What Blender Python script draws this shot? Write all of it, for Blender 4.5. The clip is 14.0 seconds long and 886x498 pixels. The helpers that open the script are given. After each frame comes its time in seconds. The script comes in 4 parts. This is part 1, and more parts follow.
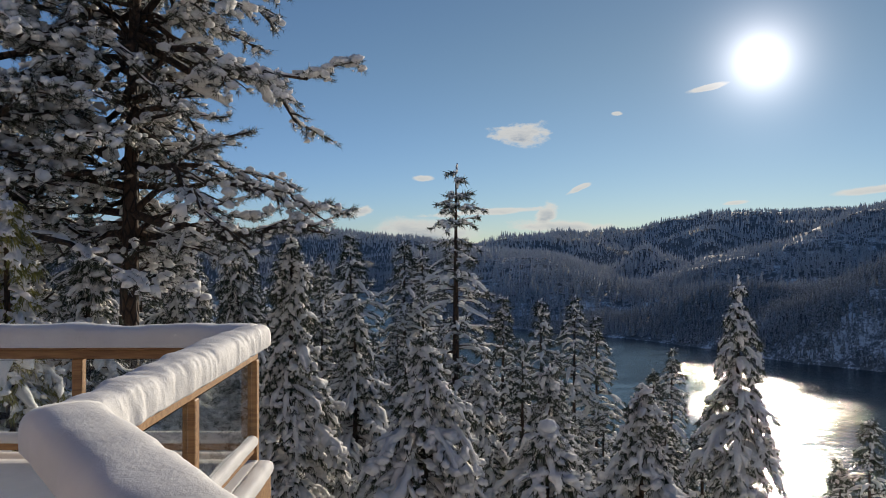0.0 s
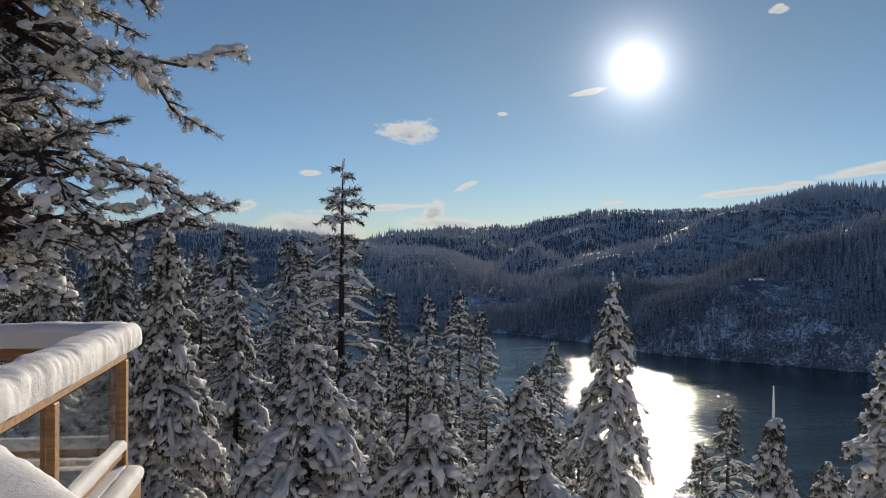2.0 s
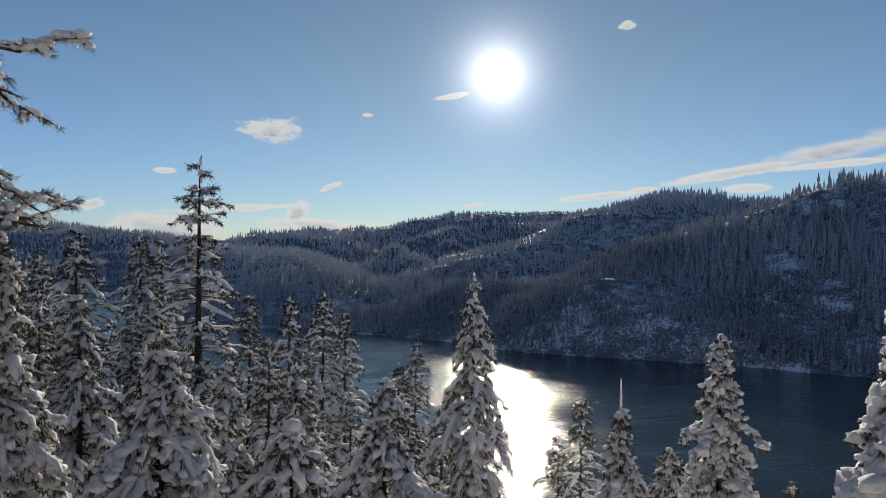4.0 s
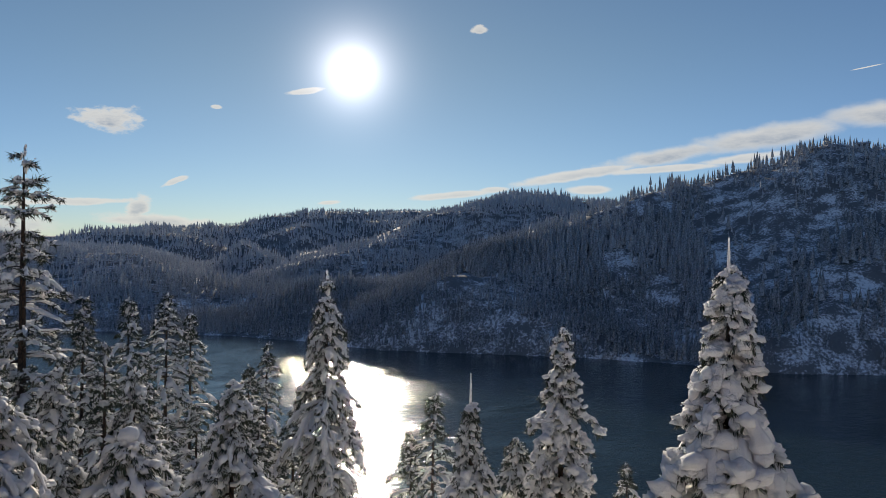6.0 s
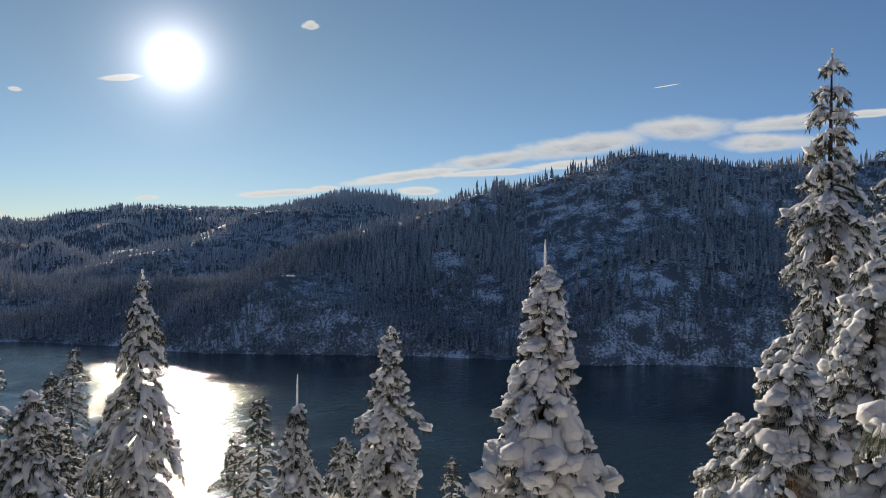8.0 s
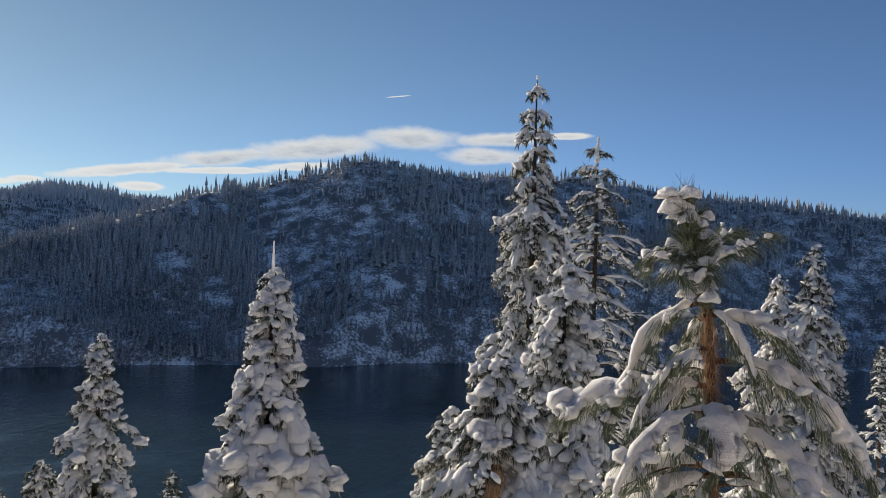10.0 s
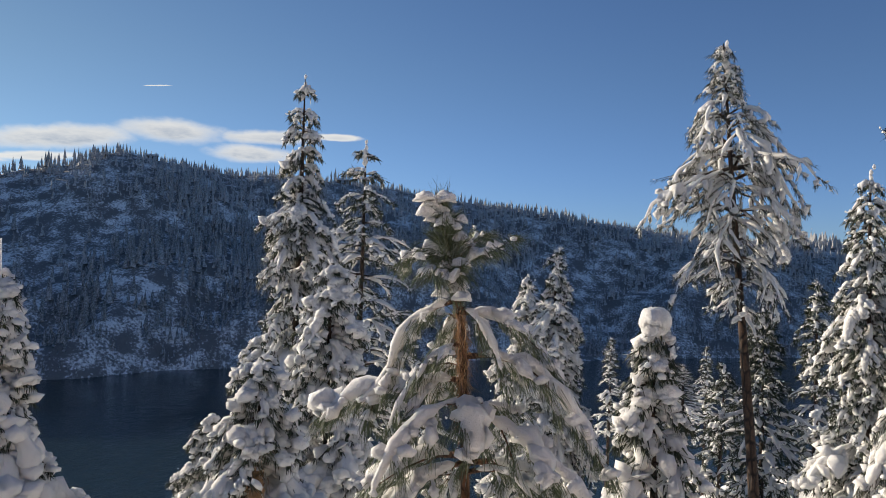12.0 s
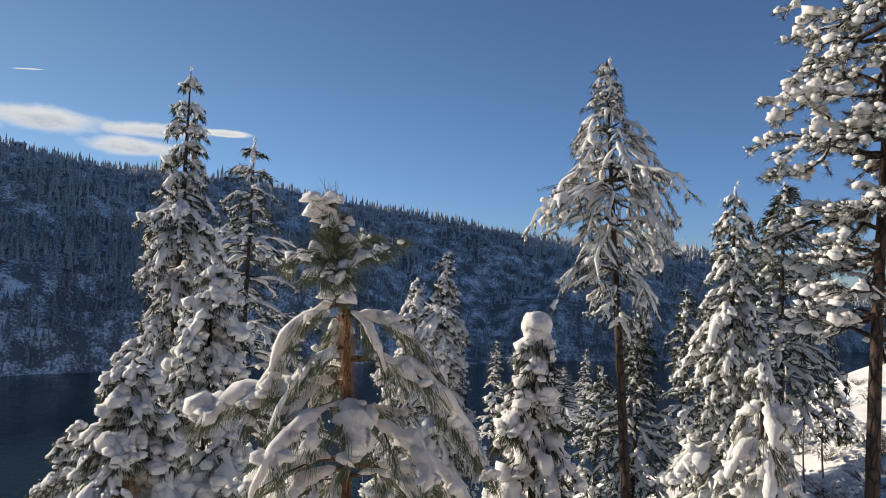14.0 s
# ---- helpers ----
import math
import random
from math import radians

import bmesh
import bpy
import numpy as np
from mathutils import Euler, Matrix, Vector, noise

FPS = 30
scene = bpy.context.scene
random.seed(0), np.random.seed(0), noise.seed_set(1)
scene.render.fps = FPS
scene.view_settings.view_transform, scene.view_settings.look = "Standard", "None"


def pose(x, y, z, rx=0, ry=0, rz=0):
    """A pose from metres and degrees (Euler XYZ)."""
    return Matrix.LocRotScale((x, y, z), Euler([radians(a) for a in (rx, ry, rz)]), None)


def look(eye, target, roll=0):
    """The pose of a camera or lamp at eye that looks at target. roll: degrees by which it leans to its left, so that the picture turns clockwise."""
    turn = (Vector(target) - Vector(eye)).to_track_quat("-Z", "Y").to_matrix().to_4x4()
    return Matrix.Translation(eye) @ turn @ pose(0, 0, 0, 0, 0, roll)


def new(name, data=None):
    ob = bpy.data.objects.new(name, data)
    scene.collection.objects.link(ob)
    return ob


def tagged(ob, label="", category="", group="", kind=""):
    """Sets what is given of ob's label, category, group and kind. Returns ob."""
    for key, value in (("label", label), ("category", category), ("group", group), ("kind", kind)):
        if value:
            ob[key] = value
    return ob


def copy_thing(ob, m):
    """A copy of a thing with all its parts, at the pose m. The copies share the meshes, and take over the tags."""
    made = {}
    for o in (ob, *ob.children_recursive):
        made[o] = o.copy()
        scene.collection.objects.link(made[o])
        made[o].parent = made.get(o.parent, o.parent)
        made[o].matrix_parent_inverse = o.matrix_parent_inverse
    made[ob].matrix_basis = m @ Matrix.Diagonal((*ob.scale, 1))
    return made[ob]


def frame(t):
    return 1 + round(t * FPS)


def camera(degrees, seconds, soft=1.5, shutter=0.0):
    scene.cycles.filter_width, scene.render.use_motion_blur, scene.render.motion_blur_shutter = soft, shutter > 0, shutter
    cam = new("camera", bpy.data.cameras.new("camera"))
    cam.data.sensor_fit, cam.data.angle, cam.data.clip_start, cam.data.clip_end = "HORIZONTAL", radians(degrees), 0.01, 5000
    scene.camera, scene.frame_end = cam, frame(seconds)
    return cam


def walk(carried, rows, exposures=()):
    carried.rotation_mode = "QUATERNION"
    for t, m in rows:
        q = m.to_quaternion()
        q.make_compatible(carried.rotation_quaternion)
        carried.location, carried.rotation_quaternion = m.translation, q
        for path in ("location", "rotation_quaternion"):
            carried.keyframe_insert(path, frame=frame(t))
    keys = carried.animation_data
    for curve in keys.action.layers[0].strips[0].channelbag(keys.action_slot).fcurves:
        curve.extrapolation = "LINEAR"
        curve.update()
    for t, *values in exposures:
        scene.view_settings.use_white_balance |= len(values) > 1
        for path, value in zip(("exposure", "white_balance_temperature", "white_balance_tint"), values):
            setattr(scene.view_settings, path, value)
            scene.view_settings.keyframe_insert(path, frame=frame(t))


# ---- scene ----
# ---------------------------------------------------------------- camera
cam = camera(62.2, 14.0, soft=0.5)
EYE, ARM = 1.68, 0.2
# seconds, yaw, pitch, roll: a hand-held turn to the right on the spot
ROWS = [
    (0.0, 0.00, 0.00, 0.00),
    (0.5, -2.51, -0.15, -0.10),
    (1.0, -4.83, -0.23, -0.25),
    (1.5, -6.87, -0.27, -0.32),
    (2.0, -8.77, -0.25, -0.46),
    (2.5, -11.18, -0.20, -0.63),
    (3.0, -14.13, -0.10, -0.66),
    (5.5, -27.06, -0.17, -0.45),
    (6.0, -30.57, -0.13, -0.62),
    (6.5, -34.24, -0.07, -0.78),
    (7.0, -36.26, -0.05, -0.84),
    (7.5, -38.91, -0.02, -0.92),
    (8.0, -43.73, 0.02, -1.02),
    (8.5, -50.17, 0.17, -1.23),
    (9.0, -55.29, 0.34, -1.52),
    (11.5, -77.82, 1.20, -1.76),
    (12.0, -82.17, 1.35, -1.86),
    (12.5, -84.86, 1.53, -2.22),
    (13.0, -86.58, 1.69, -2.59),
    (13.5, -88.43, 1.84, -2.86),
    (14.0, -90.73, 1.94, -2.88),
]
walk(cam, [(t, pose(-ARM * math.sin(radians(yaw)), ARM * (math.cos(radians(yaw)) - 1), EYE, 90 + pitch, roll, yaw))
           for t, yaw, pitch, roll in ROWS],
     exposures=[(0.0, -0.42), (3.0, -0.36), (6.5, -0.32), (9.0, -0.24), (11.5, -0.06), (14.0, -0.06)])

# ---------------------------------------------------------------- light
SUN_AZ, SUN_EL = radians(23.4), radians(13.3)
SUN_DIR = Vector((math.sin(SUN_AZ) * math.cos(SUN_EL), math.cos(SUN_AZ) * math.cos(SUN_EL), math.sin(SUN_EL)))
SKY_STRENGTH, SUN_STRENGTH = 0.085, 6.6

sun = new("sun", bpy.data.lights.new("sun", "SUN"))
sun.data.energy, sun.data.angle, sun.data.color = SUN_STRENGTH, radians(0.53), (1.0, 0.87, 0.70)
sun.matrix_world = look(SUN_DIR * 100, (0, 0, 0))


class Nodes:
    """Small helper to write node trees as expressions."""

    def __init__(self, tree):
        self.t = tree

    def add(self, kind, *ins):
        n = self.t.nodes.new(kind)
        for i, v in enumerate(ins):
            self.put(n.inputs[i], v)
        return n

    def put(self, socket, v):
        if v is None:
            return
        if isinstance(v, bpy.types.NodeSocket):
            self.t.links.new(v, socket)
        elif isinstance(v, bpy.types.Node):
            self.t.links.new(v.outputs[0], socket)
        else:
            socket.default_value = v

    def math(self, op, a, b=None, c=None, clamp=False):
        n = self.add("ShaderNodeMath", a, b, c)
        n.operation, n.use_clamp = op, clamp
        return n.outputs[0]

    def vmath(self, op, a, b=None):
        n = self.add("ShaderNodeVectorMath", a, b)
        n.operation = op
        return n.outputs[1] if op in ("DOT_PRODUCT", "LENGTH", "DISTANCE") else n.outputs[0]

    def remap(self, v, a, b, c=0.0, d=1.0, smooth=True):
        n = self.add("ShaderNodeMapRange", v, a, b, c, d)
        n.interpolation_type = "SMOOTHSTEP" if smooth else "LINEAR"
        return n.outputs[0]

    def mix(self, fac, a, b):
        n = self.t.nodes.new("ShaderNodeMix")
        n.data_type = "RGBA"
        self.put(n.inputs[0], fac), self.put(n.inputs[6], a), self.put(n.inputs[7], b)
        return n.outputs[2]

    def noise(self, vec, scale, detail=4.0, rough=0.55, distort=0.0):
        n = self.t.nodes.new("ShaderNodeTexNoise")
        self.put(n.inputs["Vector"], vec)
        n.inputs["Scale"].default_value, n.inputs["Detail"].default_value = scale, detail
        n.inputs["Roughness"].default_value, n.inputs["Distortion"].default_value = rough, distort
        return n.outputs[0]


world = bpy.data.worlds.new("winter_sky")
scene.world = world
world.use_nodes = True
world.node_tree.nodes.clear()
W = Nodes(world.node_tree)
sky = W.add("ShaderNodeTexSky")
sky.sky_type, sky.sun_disc, sky.sun_elevation, sky.sun_rotation = "NISHITA", False, SUN_EL, SUN_AZ
sky.altitude, sky.air_density, sky.dust_density, sky.ozone_density = 900.0, 1.0, 0.05, 1.5
ray = W.vmath("NORMALIZE", W.add("ShaderNodeTexCoord").outputs["Generated"])
# the sun's burnt-out disc and the bright air round it
aim = W.vmath("DOT_PRODUCT", ray, tuple(SUN_DIR))
away = W.math("MULTIPLY", W.math("ARCCOSINE", W.math("MINIMUM", aim, 0.999999)), 180 / math.pi)
disc = W.remap(away, 0.8, 1.6, 1.0, 0.0)
halo = W.math("POWER", 2.718, W.math("MULTIPLY", away, -0.75))
veil = W.math("POWER", W.remap(away, 0.0, 30.0, 1.0, 0.0, smooth=False), 2.0)
# clouds: azimuth and elevation in degrees, torn at the edges
part_xyz = W.add("ShaderNodeSeparateXYZ", ray)
azim = W.math("MULTIPLY", W.math("ARCTAN2", part_xyz.outputs[0], part_xyz.outputs[1]), 180 / math.pi)
elev = W.math("MULTIPLY", W.math("ARCSINE", part_xyz.outputs[2]), 180 / math.pi)
ragged = W.math("SUBTRACT", W.noise(W.vmath("MULTIPLY", ray, (1, 1, 2.2)), 26.0, 6.0, 0.6), 0.5)
coarse = W.math("SUBTRACT", W.noise(W.vmath("MULTIPLY", ray, (1, 1, 2.2)), 9.0, 3.0, 0.5), 0.5)


def cloud(az, el, half_w, half_h, tilt=0.0, torn=1.2, slow=0.8):
    """Coverage of one cloud bank: an ellipse in the sky, tilted and torn by noise."""
    dx, dy = W.math("SUBTRACT", azim, az), W.math("SUBTRACT", elev, el)
    dy = W.math("SUBTRACT", dy, W.math("MULTIPLY", dx, tilt))
    u = W.math("POWER", W.math("ABSOLUTE", W.math("DIVIDE", dx, half_w)), 2.0)
    v = W.math("POWER", W.math("ABSOLUTE", W.math("DIVIDE", dy, half_h)), 2.0)
    d = W.math("SQRT", W.math("ADD", u, v))
    d = W.math("ADD", d, W.math("MULTIPLY", ragged, torn))
    d = W.math("ADD", d, W.math("MULTIPLY", coarse, slow))
    inner, outer = (0.40, 1.10) if half_h > 0.6 and half_w > 3 else (0.62, 1.12)
    return W.remap(d, inner, outer, 1.0, 0.0), W.remap(d, 0.15, 0.95, 1.0, 0.0), W.remap(dy, -half_h * 0.9, half_h * 0.6, 1.0, 0.0), half_h


banks = [
    cloud(6.0, 8.8, 2.1, 0.85, 0.0, 2.6, 1.2),
    cloud(-1.6, 5.5, 0.8, 0.22, 0.0, 1.6),
    cloud(-6.3, 3.0, 1.0, 0.45, 0.25, 2.4),
    cloud(3.5, 2.9, 5.5, 0.28, 0.06, 2.0, 1.2),
    cloud(8.0, 2.6, 1.0, 0.85, 0.4, 2.2, 1.2),
    cloud(9.6, 1.75, 4.0, 0.55, -0.05, 1.4, 1.0),
    cloud(-1.5, 1.3, 4.5, 1.1, -0.03, 1.3, 1.0),
    cloud(10.4, 4.6, 1.0, 0.22, 0.45, 2.2),
    cloud(33.2, 16.5, 0.75, 0.42, 0.05, 2.4),
    cloud(19.9, 11.7, 1.3, 0.22, 0.18, 1.6),
    cloud(13.3, 10.2, 0.45, 0.18, 0.0, 2.0),
    cloud(21.7, 3.35, 0.9, 0.18, 0.1, 1.4),
    cloud(41.5, 5.75, 5.6, 0.42, 0.155, 1.1, 0.7),
    cloud(47.5, 7.0, 6.0, 0.75, 0.160, 1.0, 0.8),
    cloud(53.5, 8.0, 6.2, 0.95, 0.130, 0.9, 0.7),
    cloud(47.0, 6.0, 5.0, 0.30, 0.06, 1.0, 0.6),
    cloud(52.5, 6.6, 3.2, 0.36, 0.09, 1.0, 0.6),
    cloud(31.5, 4.1, 3.6, 0.30, 0.10, 0.9, 0.6),
    cloud(34.4, 4.5, 1.3, 0.26, 0.05, 0.7, 0.5),
    cloud(41.8, 4.5, 1.8, 0.34, 0.0, 0.8, 0.5),
    cloud(61.7, 9.2, 4.2, 0.95, 0.0, 0.7, 0.6),
    cloud(68.8, 9.3, 4.8, 0.62, 0.05, 0.9, 0.7),
    cloud(67.4, 8.0, 3.5, 0.75, -0.02, 0.8, 0.7),
    cloud(73.5, 9.6, 2.6, 0.30, 0.02, 0.9, 0.5),
    cloud(60.4, 12.3, 1.0, 0.045, 0.12, 1.2),
]
cover, thick = None, None
for c, core, under, hh in banks:
    dim = W.math("MULTIPLY", core, W.math("ADD", 0.35, W.math("MULTIPLY", under, 0.65)))
    dim = W.math("MULTIPLY", dim, min(1.0, hh * 1.3))
    cover = c if cover is None else W.math("MAXIMUM", cover, c)
    thick = dim if thick is None else W.math("MAXIMUM", thick, dim)
billow = W.noise(W.vmath("MULTIPLY", ray, (1, 1, 3.5)), 34.0, 5.0, 0.6)
thick = W.math("MULTIPLY", thick, W.remap(billow, 0.3, 0.7, 0.6, 1.3))
clear = W.mix(1.0, sky.outputs[0], (1, 1, 1, 1))
tint = W.t.nodes[-1]
tint.blend_type = "MULTIPLY"
thin = W.remap(away, 5.0, 75.0, 0.0, 1.0)
W.put(tint.inputs[7], W.mix(thin, (0.93, 1.00, 1.04, 1), (0.80, 1.0, 1.38, 1)))
low = W.remap(elev, 0.0, 16.0, 1.0, 0.0)
clear = W.mix(low, clear, W.vmath("MULTIPLY", clear, (0.82, 0.93, 1.22)))
cloud_col = W.mix(W.math("MINIMUM", thick, 1.0), (11.0, 10.6, 9.8, 1), (4.8, 5.4, 6.3, 1))
with_cloud = W.mix(W.math("MULTIPLY", cover, 0.85), clear, cloud_col)
glow = W.math("ADD", W.math("MULTIPLY", disc, 120.0), W.math("ADD", W.math("MULTIPLY", halo, 42.0), W.math("MULTIPLY", veil, 0.3)))
glow_col = W.add("ShaderNodeVectorMath", (1.0, 0.95, 0.97))
glow_col.operation = "SCALE"
W.put(glow_col.inputs["Scale"], glow)
total = W.vmath("ADD", with_cloud, glow_col.outputs[0])
W.add("ShaderNodeOutputWorld", W.add("ShaderNodeBackground", total, SKY_STRENGTH))

# ---------------------------------------------------------------- materials
def material(name, rough=0.8, **kw):
    m = bpy.data.materials.new(name)
    m.use_nodes = True
    n = Nodes(m.node_tree)
    b = m.node_tree.nodes["Principled BSDF"]
    b.inputs["Roughness"].default_value = rough
    for k, v in kw.items():
        b.inputs[k.replace("_", " ")].default_value = v
    return m, n, b


def bump(n, b, height, strength=0.5, distance=0.02):
    k = n.t.nodes.new("ShaderNodeBump")
    k.inputs["Strength"].default_value, k.inputs["Distance"].default_value = strength, distance
    n.put(k.inputs["Height"], height)
    n.put(b.inputs["Normal"], k.outputs[0])


def world_pos(n):
    return n.add("ShaderNodeNewGeometry").outputs["Position"]


def snow_material(name, grain=1.0, tint=(0.90, 0.885, 0.86), relief=0.9):
    m, n, b = material(name, 0.75)
    p = world_pos(n)
    tone = n.noise(p, 2.2, 5.0)
    dark = tuple(c * 0.90 for c in tint)
    n.put(b.inputs["Base Color"], n.mix(n.remap(tone, 0.35, 0.7), (*dark, 1), (*tint, 1)))
    h = n.math("ADD", n.noise(p, 22.0 * grain, 5.0, 0.65), n.math("MULTIPLY", n.noise(p, 90.0 * grain, 2.0), 0.35))
    bump(n, b, h, relief, 0.045 / grain)
    b.inputs["Specular IOR Level"].default_value = 0.25
    b.inputs["Subsurface Weight"].default_value = 0.7
    b.inputs["Subsurface Scale"].default_value = 0.06
    b.inputs["Subsurface Radius"].default_value = (1.0, 1.0, 1.0)
    return m


SNOW = snow_material("snow")
SNOW_RAIL = snow_material("rail_snow", 2.0, tint=(0.80, 0.79, 0.77), relief=0.35)


def bark_material(name, dark, light, scale=9.0):
    m, n, b = material(name, 0.9)
    p = n.add("ShaderNodeTexCoord").outputs["Object"]
    v = n.add("ShaderNodeTexVoronoi")
    v.feature = "DISTANCE_TO_EDGE"
    n.put(v.inputs["Vector"], n.vmath("MULTIPLY", p, (1, 1, 0.35)))
    v.inputs["Scale"].default_value = scale
    plates = n.remap(v.outputs[0], 0.0, 0.18)
    grain = n.noise(p, 35.0, 5.0)
    n.put(b.inputs["Base Color"], n.mix(n.math("MULTIPLY", plates, grain), (*dark, 1), (*light, 1)))
    bump(n, b, n.math("ADD", plates, n.math("MULTIPLY", grain, 0.5)), 0.8, 0.03)
    return m


BARK = bark_material("pine_bark", (0.014, 0.010, 0.008), (0.11, 0.065, 0.042))
BARK_RED = bark_material("young_pine_bark", (0.06, 0.03, 0.016), (0.30, 0.155, 0.085), 22.0)


def needle_material(name, a, b_col, frost=0.25):
    m, n, b = material(name, 0.6)
    g = n.add("ShaderNodeNewGeometry")
    rnd = g.outputs["Random Per Island"]
    green = n.mix(rnd, (*a, 1), (*b_col, 1))
    coated = n.remap(n.math("FRACT", n.math("MULTIPLY", rnd, 7.31)), 0.84, 0.87)
    rime = n.remap(n.noise(g.outputs["Position"], 5.0, 3.0), 0.60, 0.80)
    n.put(b.inputs["Base Color"], n.mix(n.math("MULTIPLY", n.math("MAXIMUM", rime, coated), min(0.9, frost * 4)), green, (0.74, 0.74, 0.73, 1)))
    return m


NEEDLE_FIR = needle_material("fir_needles", (0.012, 0.020, 0.009), (0.045, 0.058, 0.026), 0.12)
NEEDLE_PINE = needle_material("pine_needles", (0.012, 0.017, 0.008), (0.05, 0.058, 0.026), 0.22)
NEEDLE_DRY = needle_material("dry_needles", (0.26, 0.13, 0.05), (0.48, 0.29, 0.14), 0.05)
NEEDLE_YOUNG = needle_material("young_pine_needles", (0.05, 0.07, 0.03), (0.15, 0.18, 0.09), 0.10)
# sunlight on the foliage is put into this yellow-green needle colour
NEEDLE_LIT = needle_material("sunlit_yellow_green_needles", (0.10, 0.11, 0.02), (0.28, 0.25, 0.05), 0.12)


def cedar_material(name, a=(0.25, 0.125, 0.05), c=(0.44, 0.25, 0.10)):
    m, n, b = material(name, 0.6)
    p = n.add("ShaderNodeTexCoord").outputs["Object"]
    streak = n.noise(n.vmath("MULTIPLY", p, (2.0, 26.0, 26.0)), 1.6, 5.0, 0.6, 0.4)
    blot = n.noise(p, 2.0, 3.0)
    col = n.mix(n.remap(streak, 0.3, 0.7), (*a, 1), (*c, 1))
    n.put(b.inputs["Base Color"], n.mix(n.remap(blot, 0.45, 0.8, 0.0, 0.5), col, (0.16, 0.10, 0.06, 1)))
    bump(n, b, streak, 0.3, 0.004)
    return m


CEDAR = cedar_material("cedar")

SIDING = cedar_material("brown_siding", (0.16, 0.10, 0.065), (0.22, 0.145, 0.09))

GLASS, gn, gb = material("clear_glass", 0.02)
gb.inputs["Transmission Weight"].default_value, gb.inputs["IOR"].default_value = 1.0, 1.45
gb.inputs["Base Color"].default_value = (0.93, 0.97, 0.96, 1)

# the land: snow with brown brush and rock showing through
LAND, n, b = material("snowy_ground", 0.85)
p = world_pos(n)
big, mid, fine = n.noise(p, 0.011, 4.0), n.noise(p, 0.06, 5.0, 0.6), n.noise(p, 0.55, 5.0, 0.65)
scrub = n.remap(n.math("ADD", n.math("MULTIPLY", mid, 0.6), n.math("MULTIPLY", fine, 0.5)), 0.44, 0.59)
far_off = n.remap(n.vmath("LENGTH", p), 90.0, 260.0, 0.0, 0.95)
world_off = n.remap(n.vmath("LENGTH", p), 850.0, 1400.0, 0.0, 1.0)
scrub = n.math("MULTIPLY", scrub, far_off)
tuft = n.remap(n.noise(p, 3.5, 5.0, 0.7), 0.60, 0.70)
scrub = n.math("MAXIMUM", scrub, n.math("MULTIPLY", tuft, 0.35))
brush = n.mix(fine, (0.06, 0.06, 0.06, 1), (0.20, 0.19, 0.18, 1))
wooded = n.mix(n.noise(p, 0.25, 5.0, 0.7), (0.05, 0.055, 0.05, 1), (0.26, 0.26, 0.26, 1))
near_land = n.mix(scrub, (0.88, 0.87, 0.85, 1), brush)
n.put(b.inputs["Base Color"], n.mix(n.math("MULTIPLY", world_off, 0.8), near_land, wooded))
bump(n, b, n.math("ADD", fine, n.noise(p, 6.0, 5.0, 0.7)), 0.7, 0.12)

# distant trees: dark needles snow-dusted from above, paled with distance as painted haze
FAR_TREE, n, b = material("dusted_hazed_conifers", 0.85)
g = n.add("ShaderNodeNewGeometry")
up = n.add("ShaderNodeSeparateXYZ", g.outputs["Normal"]).outputs[2]
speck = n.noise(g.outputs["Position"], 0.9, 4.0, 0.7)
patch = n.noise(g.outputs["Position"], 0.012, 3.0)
# the length term whitens farther trees, standing in for haze
dust_and_haze = n.remap(n.math("ADD", n.math("ADD", n.math("MULTIPLY", up, 0.35), speck), n.math("ADD", n.math("MULTIPLY", patch, 0.30), n.remap(n.vmath("LENGTH", g.outputs["Position"]), 430.0, 1350.0, 0.12, 0.35))), 0.54, 1.10)
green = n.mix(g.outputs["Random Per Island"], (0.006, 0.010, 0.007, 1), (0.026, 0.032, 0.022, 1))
n.put(b.inputs["Base Color"], n.mix(n.math("MULTIPLY", dust_and_haze, 0.70), green, (0.78, 0.78, 0.78, 1)))

# the lake
WATER, n, b = material("lake_water", 0.06)
p = world_pos(n)
b.inputs["Base Color"].default_value = (0.014, 0.027, 0.028, 1)
b.inputs["IOR"].default_value = 1.33
gust = n.remap(n.noise(n.vmath("MULTIPLY", p, (1.0, 2.2, 1.0)), 0.006, 4.0, 0.6, 0.6), 0.36, 0.56, 0.2, 1.0)
swell = n.noise(n.vmath("MULTIPLY", p, (1.0, 1.6, 1.0)), 0.22, 6.0, 0.62)
bump(n, b, n.math("MULTIPLY", swell, gust), 1.0, 0.52)

